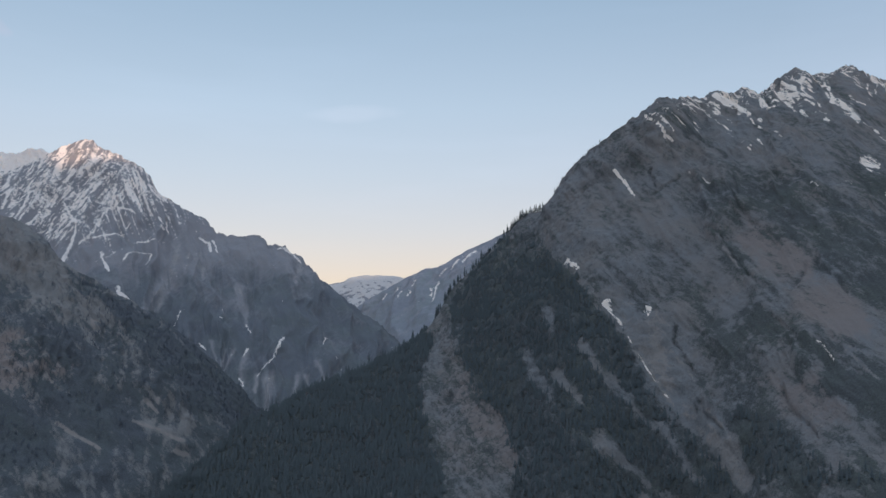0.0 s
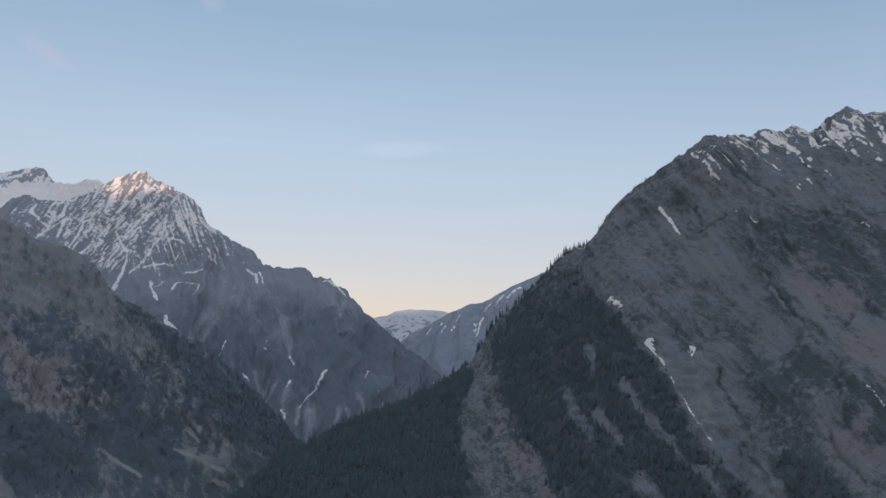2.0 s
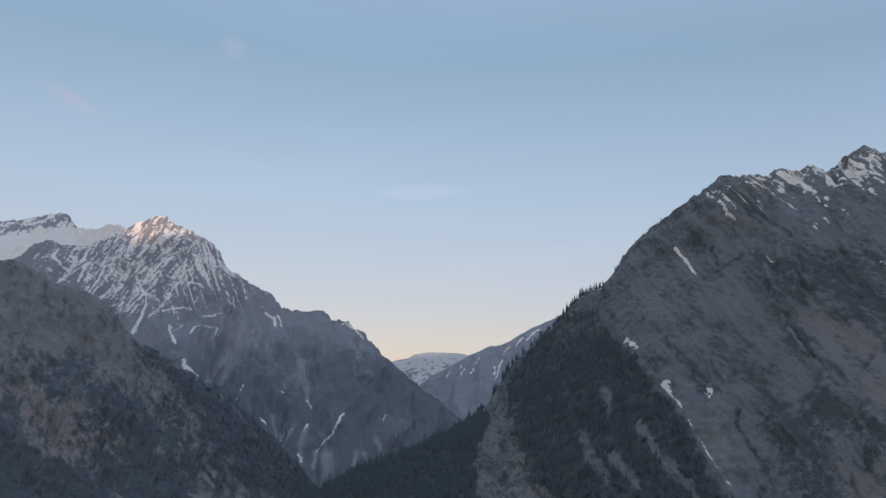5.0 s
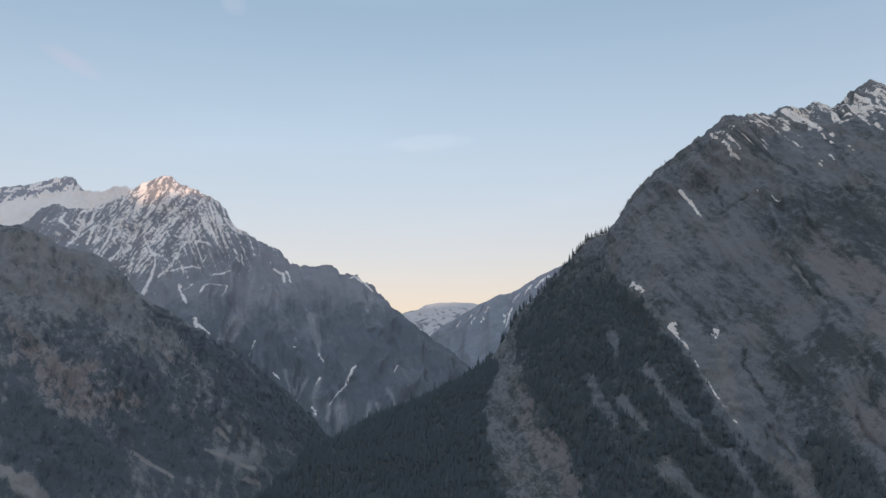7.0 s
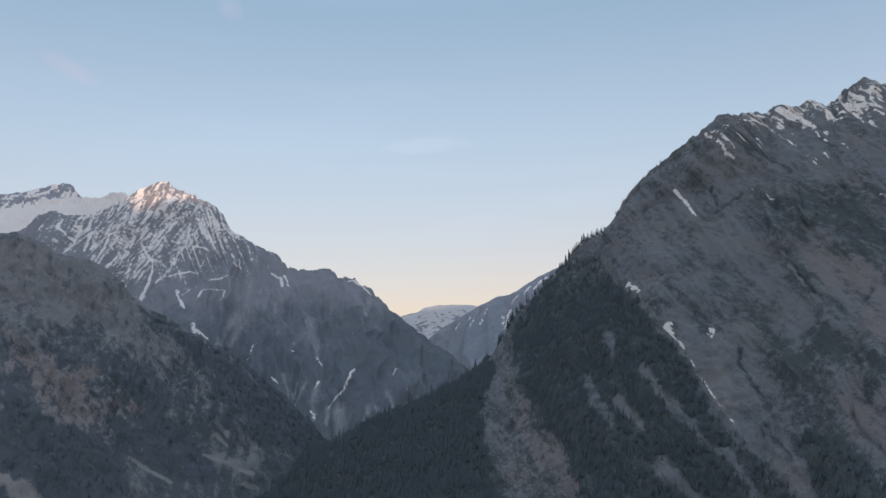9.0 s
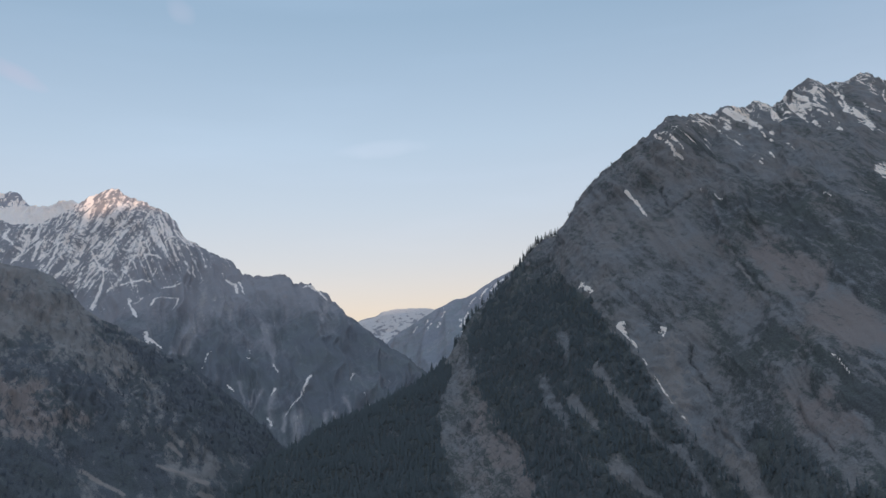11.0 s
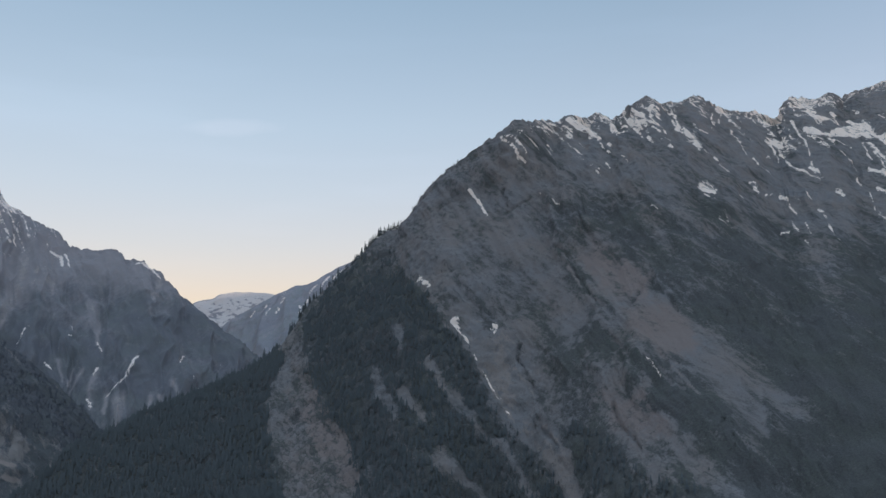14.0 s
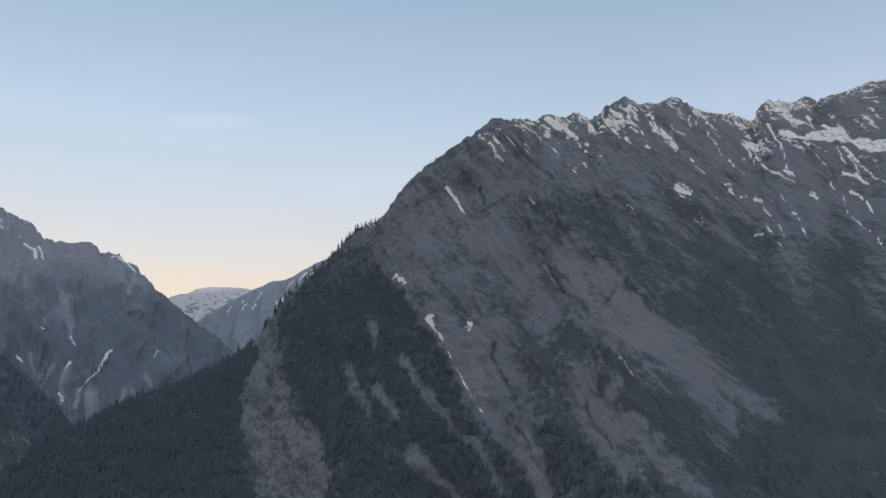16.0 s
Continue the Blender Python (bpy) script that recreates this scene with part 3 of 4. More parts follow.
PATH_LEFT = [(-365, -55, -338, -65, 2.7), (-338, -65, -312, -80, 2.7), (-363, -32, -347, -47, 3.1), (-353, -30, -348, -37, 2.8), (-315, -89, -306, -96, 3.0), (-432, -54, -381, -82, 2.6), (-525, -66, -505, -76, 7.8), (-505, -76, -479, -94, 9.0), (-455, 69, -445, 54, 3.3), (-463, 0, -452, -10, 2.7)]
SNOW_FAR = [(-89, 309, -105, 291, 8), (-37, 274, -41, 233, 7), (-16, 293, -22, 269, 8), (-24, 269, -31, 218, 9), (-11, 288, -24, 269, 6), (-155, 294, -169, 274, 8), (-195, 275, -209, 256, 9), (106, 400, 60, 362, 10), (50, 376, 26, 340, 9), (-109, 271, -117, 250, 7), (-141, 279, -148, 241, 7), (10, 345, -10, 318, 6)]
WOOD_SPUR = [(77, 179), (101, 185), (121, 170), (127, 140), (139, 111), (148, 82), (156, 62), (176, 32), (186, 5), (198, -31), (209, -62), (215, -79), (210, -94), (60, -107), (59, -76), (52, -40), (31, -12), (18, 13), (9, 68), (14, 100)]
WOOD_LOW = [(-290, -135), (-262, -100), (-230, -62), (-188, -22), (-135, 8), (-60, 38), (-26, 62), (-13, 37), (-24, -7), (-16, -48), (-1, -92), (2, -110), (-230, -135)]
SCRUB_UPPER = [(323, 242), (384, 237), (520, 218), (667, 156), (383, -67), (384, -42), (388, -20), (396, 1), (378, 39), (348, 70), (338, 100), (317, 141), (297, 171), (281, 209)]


# ---- near mountain with its wooded spur ----
CREST_NEAR = [(-226, 871, -88), (-183, 942, -39), (-138, 1011, -8), (-62, 1078, 27), (-13, 1130, 71), (12, 1170, 117), (71, 1208, 175), (111, 1215, 219), (140, 1212, 231), (168, 1198, 269), (196, 1174, 295), (223, 1159, 314), (267, 1134, 343), (291, 1128, 363), (351, 1168, 372), (376, 1187, 388), (413, 1222, 399), (435, 1241, 413), (476, 1284, 421), (501, 1302, 442), (549, 1331, 473), (584, 1360, 469), (664, 1412, 506), (711, 1455, 509), (807, 1541, 530), (946, 1648, 551), (1032, 1748, 627), (1162, 1809, 669), (1259, 1925, 698), (1372, 1969, 745), (1513, 1990, 794)]
FOOT_NEAR = [(-330, 690, -170), (0, 660, -180), (90, 615, -180), (165, 660, -180), (190, 500, -180), (205, 410, -180), (250, 370, -180), (350, 350, -180)]
TEETH_NEAR = [(150, 0.0), (200, 2.5), (260, 2.3), (283, -1.0), (300, -5.3), (309, -6.3), (331, -0.3), (350, -1.7), (366, 1.0), (388, -1.6), (409, -3.2), (425, -4.6), (443, -3.6), (461, -5.6), (497, -6.7), (519, -4.9), (529, -5.6), (544, -2.9), (594, -0.6), (630, -7.4), (647, -8.6), (659, -2.6), (679, -0.7), (694, 4.1), (709, 0.5), (724, 0.5), (761, -6.8), (776, -10.4), (800, -7.4), (834, -4.7), (848, -2.9), (870, 4.4), (902, 2.6), (915, 2.6), (934, -3.2), (960, -0.2), (1021, -5.7), (1034, 1.1), (1050, 0.7), (1065, -7.2), (1080, -5.2), (1092, -13.3), (1120, -37.4), (1228, -18.7), (1335, -1.5), (1389, -4.4), (1427, -0.5), (1446, 3.0), (1472, 2.7), (1505, -2.1)]      # rise over the even crest line
CREST_NEAR = [(x, y, z - (6 if x < 60 else 3 if x < 150 else 0)) for x, y, z in CREST_NEAR]      # the ground under the skyline trees
near, near_s, near_d = slope_grid(CREST_NEAR, FOOT_NEAR, 2.1, bulge=0.02, upper=430.0)


def strata(g):
    """Across and along the tilted beds of the near mountain, in metres."""
    side = 1100 * np.arctan2(g[..., 0], g[..., 1])
    up = 1100 * g[..., 2] / np.hypot(g[..., 0], g[..., 1])
    return 0.79 * side + 0.61 * up, 0.61 * side - 0.79 * up


def crest_ribs(g):
    """Sharp ribs that run down from the crest along the beds."""
    q, p = strata(g)
    return ridged(vec((q + 7 * fbm(g / 70, 2)) / 33, p / 300, 0 * q + 2), 3)


def shape_near(g, s, d):
    x, y, z = g[..., 0], g[..., 1], g[..., 2]
    q, p = strata(g)
    q = q + 10 * fbm(g / 140, 2)
    even = 1 - 0.65 * np.maximum.reduce([inside(s, d, b, 30) for b in (SLAB, SLAB_UPPER, SLAB_LOW)])
    right = smooth(140, 260, x + 0.35 * (z - 100))
    beds = ridged(vec(q / 80, p / 330, 0 * q), 4) * 7.5 * right + ridged(vec(q / 24, p / 130, 0 * q), 3) * 4.2 * right
    gully = ridged(vec(x / 85, z / 420, y / 500), 4) * 8 * (1 - right)
    rough = fbm(g / 45, 3) * 5 + ridged(g / 14, 3) * 1.3 * (1 - 0.6 * right) + ridged(vec(q / 10, p / 75, 0 * q + 4), 3) * 2.0 * right
    fade = smooth(10, 130, d) * (1 - 0.6 * smooth(450, 650, d))
    teeth = smooth(290, 420, x)
    ribs = crest_ribs(g)
    wear = (1 - smooth(60, 240, d)) * teeth
    cut = np.interp(x, [a for a, _ in TEETH_NEAR], [b for _, b in TEETH_NEAR], left=0.0)
    jag = (fbm(g / 22, 4) * 2.0 + (ridged(g / 11, 3) - 0.7) * 2.6 * smooth(110, 160, x) * (1 - teeth) + cut + (ribs - 0.85) * 2.0 * teeth + (ridged(g / 14, 3) - 0.7) * (2.2 + 1.4 * smooth(560, 700, x)) * teeth) * (1 - smooth(0, 60, np.abs(d)))
    n = normals(g)
    g = g + n * ((beds * even + gully) * fade + rough * even * smooth(-5, 40, d) + (ribs - 1.25) * 15 * wear * smooth(0, 40, d) - 3.0 * strokes(s + 5 * fbm(g / 14, 3), d, CRACKS, 0.8))[..., None]
    g[..., 2] += jag
    return g


near = shape_near(near, near_s, near_d)
nx, nz = near[..., 0], near[..., 2]
nq, np_ = strata(near)
front = near_d >= 0
wob = fbm(near / 25, 3)
wx, wz = nx + 6 * wob, nz + 6 * fbm(near / 25 + 50, 3)
wood = np.maximum(inside(wx, wz, WOOD_SPUR, 3), inside(wx, wz, WOOD_LOW, 3))
ks, kd = near_s + 1.5 * wob, near_d + 1.5 * fbm(near / 25 + 50, 3)
ws, wd = near_s + 9 * wob, near_d + 9 * fbm(near / 25 + 50, 3)
clear = np.clip(strokes(ws, wd, PALE_NEAR) * 1.6 + inside(ws, wd, BAND_PALE, 4) * 0.95, 0, 1)
scrub = inside(wx, wz, SCRUB_UPPER, 18)
beds1 = fbm(vec(nq / 34, np_ / 170, 0 * nq), 5)
beds2 = fbm(vec(nq / 11, np_ / 70, 0 * nq + 9), 4)
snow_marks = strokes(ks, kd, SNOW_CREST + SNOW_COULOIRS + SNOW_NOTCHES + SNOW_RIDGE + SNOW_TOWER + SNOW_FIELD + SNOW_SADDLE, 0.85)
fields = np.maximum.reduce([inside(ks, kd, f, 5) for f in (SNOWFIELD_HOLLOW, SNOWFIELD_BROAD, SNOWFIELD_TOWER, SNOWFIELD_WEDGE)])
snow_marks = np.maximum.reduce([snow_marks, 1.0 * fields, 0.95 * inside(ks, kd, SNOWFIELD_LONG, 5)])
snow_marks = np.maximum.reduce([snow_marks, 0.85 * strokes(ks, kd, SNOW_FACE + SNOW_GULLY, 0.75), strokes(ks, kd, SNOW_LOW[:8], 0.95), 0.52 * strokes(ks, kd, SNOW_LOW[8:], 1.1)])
rills = ridged(vec((nq + 4 * wob) / 13, np_ / 150, 0 * nq + 5), 2)      # thin snow in the clefts between the beds
rill_zone = smooth(310, 400, nx) * (1 - smooth(1080, 1130, nx)) * (1 - smooth(70, 270, near_d - 230 * smooth(1150, 2000, near_s))) * smooth(-0.4, 0.0, fbm(near / 55 + 8, 2))
cornice = smooth(1105, 1150, nx) * (1 - smooth(5, 11, near_d + 3 * wob))
snow_marks = np.maximum.reduce([snow_marks, 0.95 * rill_zone * smooth(1.0, 1.17, rills), 0.9 * cornice])
ribs_bare = smooth(1.1, 1.35, ridged(vec((nq + 4 * wob) / 16, np_ / 90, 0 * nq + 12), 2)) * smooth(0, 25, near_d)
snow_marks = snow_marks * (1 - 0.6 * ribs_bare * (near_d < 320))
rib_now = crest_ribs(near)
under_crest = (1 - smooth(35, 170 + 60 * wob, near_d - 50 * smooth(600, 900, nx))) * smooth(270, 330, nx)
beds3 = fbm(vec((nq + 6 * wob) / 8, np_ / 75, 0 * nq + 3), 3) + 0.35 * beds1
band = inside(ws, wd, BAND_PALE, 5)
slab = np.maximum.reduce([inside(ws, wd, b, 14) for b in (SLAB, SLAB_UPPER, SLAB_LOW)])
belts = np.maximum.reduce([inside(ws + 16 * wob, wd - 12 * wob, b, 16) for b in (DARK_STRIP, DARK_KNOT, DARK_GULLY)]) * smooth(-1.1, -0.2, beds2 + wob)
cracks = strokes(near_s + 5 * fbm(near / 14, 3), near_d + 4 * fbm(near / 14 + 7, 3), CRACKS, 0.9) * smooth(-0.45, 0.25, fbm(near / 9, 2))
lines_pale = np.clip(strokes(near_s + 1.5 * fbm(near / 10, 2), near_d, PALE_LINES) * 2.4, 0, 1)
rusty = np.maximum.reduce([inside(ws + 14 * wob, wd, r, 34) for r in (RUST_UPPER, RUST_LOWER, RUST_FOOT, RUST_BAND)])
ochre = 0.25 * smooth(0.1, 0.5, fbm(near / 38 + 3, 3)) * smooth(600, 700, nx) * (1 - smooth(330, 420, nz))
gully_bed = np.clip(1.6 * strokes(ws, wd, PALE_NEAR[:7]), 0, 1)
near_masks = {
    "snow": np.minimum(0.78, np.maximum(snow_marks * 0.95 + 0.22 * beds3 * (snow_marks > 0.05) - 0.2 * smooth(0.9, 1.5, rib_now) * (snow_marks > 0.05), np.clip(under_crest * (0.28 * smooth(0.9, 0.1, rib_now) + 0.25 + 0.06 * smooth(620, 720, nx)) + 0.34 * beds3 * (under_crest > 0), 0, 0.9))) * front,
    # high on the spur the ground is bared a little in place of haze
    "plants": np.where(wood > 0.5, 0.9 - 0.55 * clear - 0.2 * smooth(110, 170, nz) * smooth(20, 95, nx),
                       # also darker towards the foot and in hollows between the crest ribs
                       0.26 + (0.16 * smooth(230, 90, nz) + 0.12 * smooth(30, -60, nz) + 0.2 * smooth(290, 420, nx) * (1 - smooth(0, 130, nz))) * (1 - 0.75 * slab) * (1 - band) + 0.4 * beds1 + 0.2 * beds2 + 0.32 * scrub + 0.05 * slab + 0.34 * smooth(240, 330, nx) * (1 - smooth(-60, 110, nz)) * (1 - slab) + 0.17 * band - 0.35 * clear * (1 - band) - 0.3 * gully_bed - 0.22 * rusty + 0.6 * belts + 0.45 * cracks - 0.5 * lines_pale + 0.3 * (1 - smooth(120, 260, near_d)) * smooth(270, 330, nx) * smooth(0.7, 0.1, rib_now)),
    "pale": 0.12 - 0.1 * smooth(260, 120, nz) + 0.36 * fbm(near / 60, 3) + 0.22 * beds2 + (0.36 - 0.24 * wood) * clear + 0.12 * gully_bed - 0.6 * band + 0.5 * lines_pale - 0.4 * belts - 0.5 * cracks,
    "blocks": np.clip(0.3 - 0.22 * slab + 0.3 * inside(ws, wd, SLAB_LOW, 14) + 0.3 * band - 0.4 * wood, 0, 1),
    "rust": 0.8 * rusty + ochre + 0.5 * band + 0.3 * (1 - smooth(120, 300, nz)) * smooth(120, 200, nx),
}
grid_mesh("mountain_near", near, near_masks, MAT_NEAR, "steep grey rock mountain with snowy crest and wooded spur")


# ---- snowy peak ----
CREST_PEAK = [(-1337, 1857, 349), (-1246, 1919, 384), (-1158, 1973, 426), (-1111, 2000, 473), (-1055, 2040, 471), (-994, 2090, 502), (-933, 2128, 553), (-864, 2109, 564), (-831, 2113, 547), (-732, 2130, 494), (-699, 2132, 442), (-659, 2136, 416), (-568, 2125, 362), (-537, 2115, 340), (-444, 2110, 329), (-419, 2106, 308), (-393, 2102, 303), (-337, 2094, 262), (-308, 2089, 248), (-291, 2083, 224), (-256, 2079, 199), (-210, 2057, 156), (-128, 2020, 97), (-51, 1935, 24)]
TEETH_PEAK = [(-620, 0.0), (-594, 2.1), (-572, 3.3), (-563, -7.0), (-539, -3.8), (-506, -6.6), (-472, -5.1), (-443, 2.1), (-427, -3.8), (-408, -1.1), (-391, -0.8), (-378, 9.6), (-360, 5.4), (-332, 11.0), (-326, 0.3), (-307, -2.2), (-267, -3.1), (-239, -4)]
FOOT_PEAK = [(-900, 1150, -150), (-640, 1280, -150), (-400, 1400, -150), (-250, 1450, -150), (-120, 1500, -150), (0, 1600, -150)]
peak, peak_s, peak_d = slope_grid(CREST_PEAK, FOOT_PEAK, 2.4, bulge=-0.02)


def slant_beds(g):
    """Across and along the slanting ribs of the peak, in metres."""
    side = 2250 * np.arctan2(g[..., 0], g[..., 1])
    up = 2250 * g[..., 2] / np.hypot(g[..., 0], g[..., 1])
    return 0.86 * side - 0.51 * up, 0.51 * side + 0.86 * up


def peak_ribs(g, s, d):
    """Ribs and rills that fan down from the summit ridge, at two widths."""
    w = 20 * fbm(g / 90, 2)
    across, along = slant_beds(g)
    across = across + 0.4 * w
    turned = 2250 * (0.93 * np.arctan2(g[..., 0], g[..., 1]) + 0.36 * g[..., 2] / np.hypot(g[..., 0], g[..., 1]))
    broad = ridged(vec((s + 0.2 * d + w) / 105, d / 520, 0 * s), 3)
    fan = smooth(-770, -715, g[..., 0])
    narrow = ridged(vec(across / 30, along / 300, 0 * s + 7), 3) * (1 - fan) + ridged(vec((turned + 0.3 * w) / 26, along / 300, 0 * s + 3), 3) * fan
    return broad, narrow


def snow_line(g):
    """Height above the wavering line down to which snow lies on the peak, in metres."""
    return g[..., 2] - np.interp(g[..., 0], (-1100, -900, -750, -650, -560, -480, -380), (400, 300, 235, 290, 350, 420, 470)) - 25 * fbm(g / 60, 2)


def shape_peak(g, s, d):
    broad, narrow = peak_ribs(g, s, d)
    bare = 0.25 + 0.75 * smooth(-60, 60, snow_line(g))
    rough = fbm(g / 60, 4) * 3 + ridged(g / 22, 3) * 1.4 * bare
    cut = np.interp(g[..., 0], [a for a, _ in TEETH_PEAK], [b for _, b in TEETH_PEAK], left=0.0, right=0.0)
    jag = (fbm(g / 30, 4) * 4.5 + cut + (ridged(g / 15, 3) - 0.7) * 4.0) * (1 - smooth(0, 60, np.abs(d)))
    n = normals(g)
    g = g + n * ((broad - 0.5) * 17 * smooth(0, 160, d) + (narrow - 0.6) * 9.0 * bare * smooth(0, 50, d) + rough * smooth(-5, 50, d))[..., None]
    g[..., 2] += jag
    return g


peak = shape_peak(peak, peak_s, peak_d)
px_, pz = peak[..., 0], peak[..., 2]
broad, narrow = peak_ribs(peak, peak_s, peak_d)
# snow lies in the slanting rills between the ribs, in thin broken streaks
across, along = slant_beds(peak)
across = across + 6 * fbm(peak / 60, 3)
turned = 2250 * (0.93 * np.arctan2(px_, peak[..., 1]) + 0.36 * pz / np.hypot(px_, peak[..., 1]))
fan_side = smooth(-770, -715, px_)
rills = fbm(vec(across / 5, along / 42, 0 * pz), 3) * (1 - fan_side) + fbm(vec(turned / 5, along / 42, 0 * pz + 5), 3) * fan_side
lie = (narrow - narrow.mean()) / narrow.std() * 0.4 - 0.9 * rills / rills.std() + 1.3 * fbm(peak / 13, 3)
pmx, pmz = px_ + 2.4 * fbm(peak / 18, 3), pz + 2.4 * fbm(peak / 18 + 40, 3)
peak_marks = np.maximum(strokes(pmx, pmz, SNOW_PEAK, 0.5), 0.9 * strokes(pmx, pmz, SNOW_RILLS + SNOW_FLANK, 0.7))
peak_pale = strokes(pmx, pmz, PALE_PEAK, 0.9)
above = snow_line(peak)
depth_of_snow = np.interp(above, (-70, -20, 40, 120, 220, 320), (-3.5, -2.2, -0.95, -0.45, 0.0, 0.0)) - 1.2 * smooth(-1040, -1130, px_) - 0.5 * smooth(500, 545, pz) - 0.6 * fan_side * smooth(150, 50, above)
runs = fbm(vec((peak_s + 8 * fbm(peak / 50, 2)) / 16, peak_d / 220, 0 * pz + 2), 3)
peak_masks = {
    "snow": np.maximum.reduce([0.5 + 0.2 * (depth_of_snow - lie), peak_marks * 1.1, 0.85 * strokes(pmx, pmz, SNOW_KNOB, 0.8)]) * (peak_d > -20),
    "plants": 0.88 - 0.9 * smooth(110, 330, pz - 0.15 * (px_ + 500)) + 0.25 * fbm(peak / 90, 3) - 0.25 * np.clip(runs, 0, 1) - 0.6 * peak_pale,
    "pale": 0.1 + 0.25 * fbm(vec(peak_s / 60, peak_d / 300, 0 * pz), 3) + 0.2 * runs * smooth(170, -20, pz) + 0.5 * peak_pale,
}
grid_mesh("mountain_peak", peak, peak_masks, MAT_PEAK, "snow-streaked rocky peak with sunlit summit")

# ---- range behind the peak ----
CREST_HIGH = [(-2317, 2755, 701), (-2124, 2907, 751), (-1992, 2998, 747), (-1901, 3057, 786), (-1838, 3096, 809), (-1746, 3148, 841), (-1686, 3181, 852), (-1601, 3112, 780), (-1426, 2976, 751), (-1274, 2826, 712), (-1116, 2731, 669)]
FOOT_HIGH = [(-1700, 2000, 300), (-1400, 2400, 450), (-1150, 2500, 560)]
high, high_s, high_d = slope_grid(CREST_HIGH, FOOT_HIGH, 7.0)
high = high + normals(high) * ((fbm(high / 120, 4) * 16 + ridged(vec((high_s + 0.5 * high_d) / 34, high_d / 90, 0 * high_d), 3) * 9) * smooth(0, 60, high_d))[..., None]
high[..., 2] += (fbm(high / 45, 4) * 9 + ridged(high / 30, 2) * 5) * (1 - smooth(0, 90, np.abs(high_d)))
high_ribs = ridged(vec((high_s + 0.25 * high_d) / 30, high_d / 200, 0 * high_d), 3)
high_masks = {"snow": 1.0 + 0.3 * fbm(vec(high_s / 24, high_d / 50, 0 * high_d), 4) - 1.0 * (1 - smooth(230, 330, high_d)) * smooth(0.6, 1.1, high_ribs + 0.4 * fbm(high / 50, 2)) * smooth(-1560, -1640, high[..., 0]) - 0.2 * smooth(50, 5, high_d) * smooth(-1830, -1780, high[..., 0]) * smooth(-1600, -1660, high[..., 0]),
              "plants": 0 * high_s, "pale": 0 * high_s}
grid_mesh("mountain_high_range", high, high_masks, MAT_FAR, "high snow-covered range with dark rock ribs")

# ---- wooded slope on the far bank ----
CREST_LEFT = [(-1128, 1134, 393), (-994, 1189, 345), (-859, 1229, 306), (-755, 1238, 268), (-715, 1238, 262), (-653, 1238, 230), (-590, 1248, 209), (-530, 1242, 154), (-458, 1249, 112), (-377, 1255, 63), (-321, 1260, 17), (-288, 1257, -14), (-242, 1257, -61)]
FOOT_LEFT = [(-800, 640, -180), (-560, 760, -180), (-380, 900, -180), (-280, 1000, -180), (-215, 1130, -180)]
left, left_s, left_d = slope_grid(CREST_LEFT, FOOT_LEFT, 2.5, bulge=0.03)


def shape_left(g, s, d):
    n = normals(g)
    x, z = g[..., 0], g[..., 2]
    q, p = 0.8 * x + z, x - 0.8 * z
    side = 1100 * np.arctan2(x, g[..., 1]) + 5 * fbm(g / 40, 2)
    flutes = ridged(vec(side / 17, z / 80, 0 * z), 3)
    rocky = np.clip(0.35 + inside(x, z, CRAG_LEFT, 14) + 0.8 * strokes(x, z, RIB_LEFT) + 0.4 * smooth(40, 140, z) - 0.7 * inside(x, z, SHADE_LEFT, 20) - inside(x, z, FAN_LEFT, 15) - inside(x, z, FAN_LOW, 15), 0, 1.3)
    gully = ridged(vec(q / 90, p / 300, g[..., 1] / 500), 4) * 9
    rough = fbm(g / 45, 4) * 5 + ridged(g / 15, 3) * 1.5 * rocky + (flutes - 0.6) * 5.0 * rocky + inside(x, z, CRAG_LEFT, 14) * ridged(g / 24, 3) * 4
    g = g + n * (gully * smooth(0, 90, d) + rough * smooth(-5, 30, d))[..., None]
    g[..., 2] += fbm(g / 24, 3) * 4 * (1 - smooth(0, 50, np.abs(d)))
    return g


left = shape_left(left, left_s, left_d)
lz, lx = left[..., 2], left[..., 0]
l1 = fbm(vec((0.8 * lx + lz) / 70, (lx - 0.8 * lz) / 260, left[..., 1] / 300), 5)
lside = 1100 * np.arctan2(lx, left[..., 1]) + 5 * fbm(left / 40, 2)
# upright streaks that put the flutes' shading into the colour masks
streaks = fbm(vec(lside / 11, lz / 45, 0 * lz), 4)
splits = fbm(vec(lside / 6, lz / 20, left[..., 1] / 60), 3)
lwx, lwz = lx + 5 * fbm(left / 25, 3), lz + 5 * fbm(left / 25 + 30, 3)
left_wood = inside(lwx, lwz, WOOD_LEFT, 6)
crag = inside(lwx, lwz, CRAG_LEFT, 9)
fan = np.maximum(inside(lwx, lwz, FAN_LEFT, 9), inside(lwx, lwz, FAN_LOW, 9))
# dark wooded wedge; its shade is put in as denser plants and trees
shade = inside(lwx, lwz, SHADE_LEFT, 12)
dells = np.clip(1.5 * strokes(lwx, lwz, DARK_LEFT), 0, 1)
spines = np.clip(1.5 * strokes(lwx, lwz, RIB_LEFT), 0, 1)
tracks = np.clip(strokes(lx + fbm(left / 12, 2), lz, PATH_LEFT) * 1.5, 0, 1)
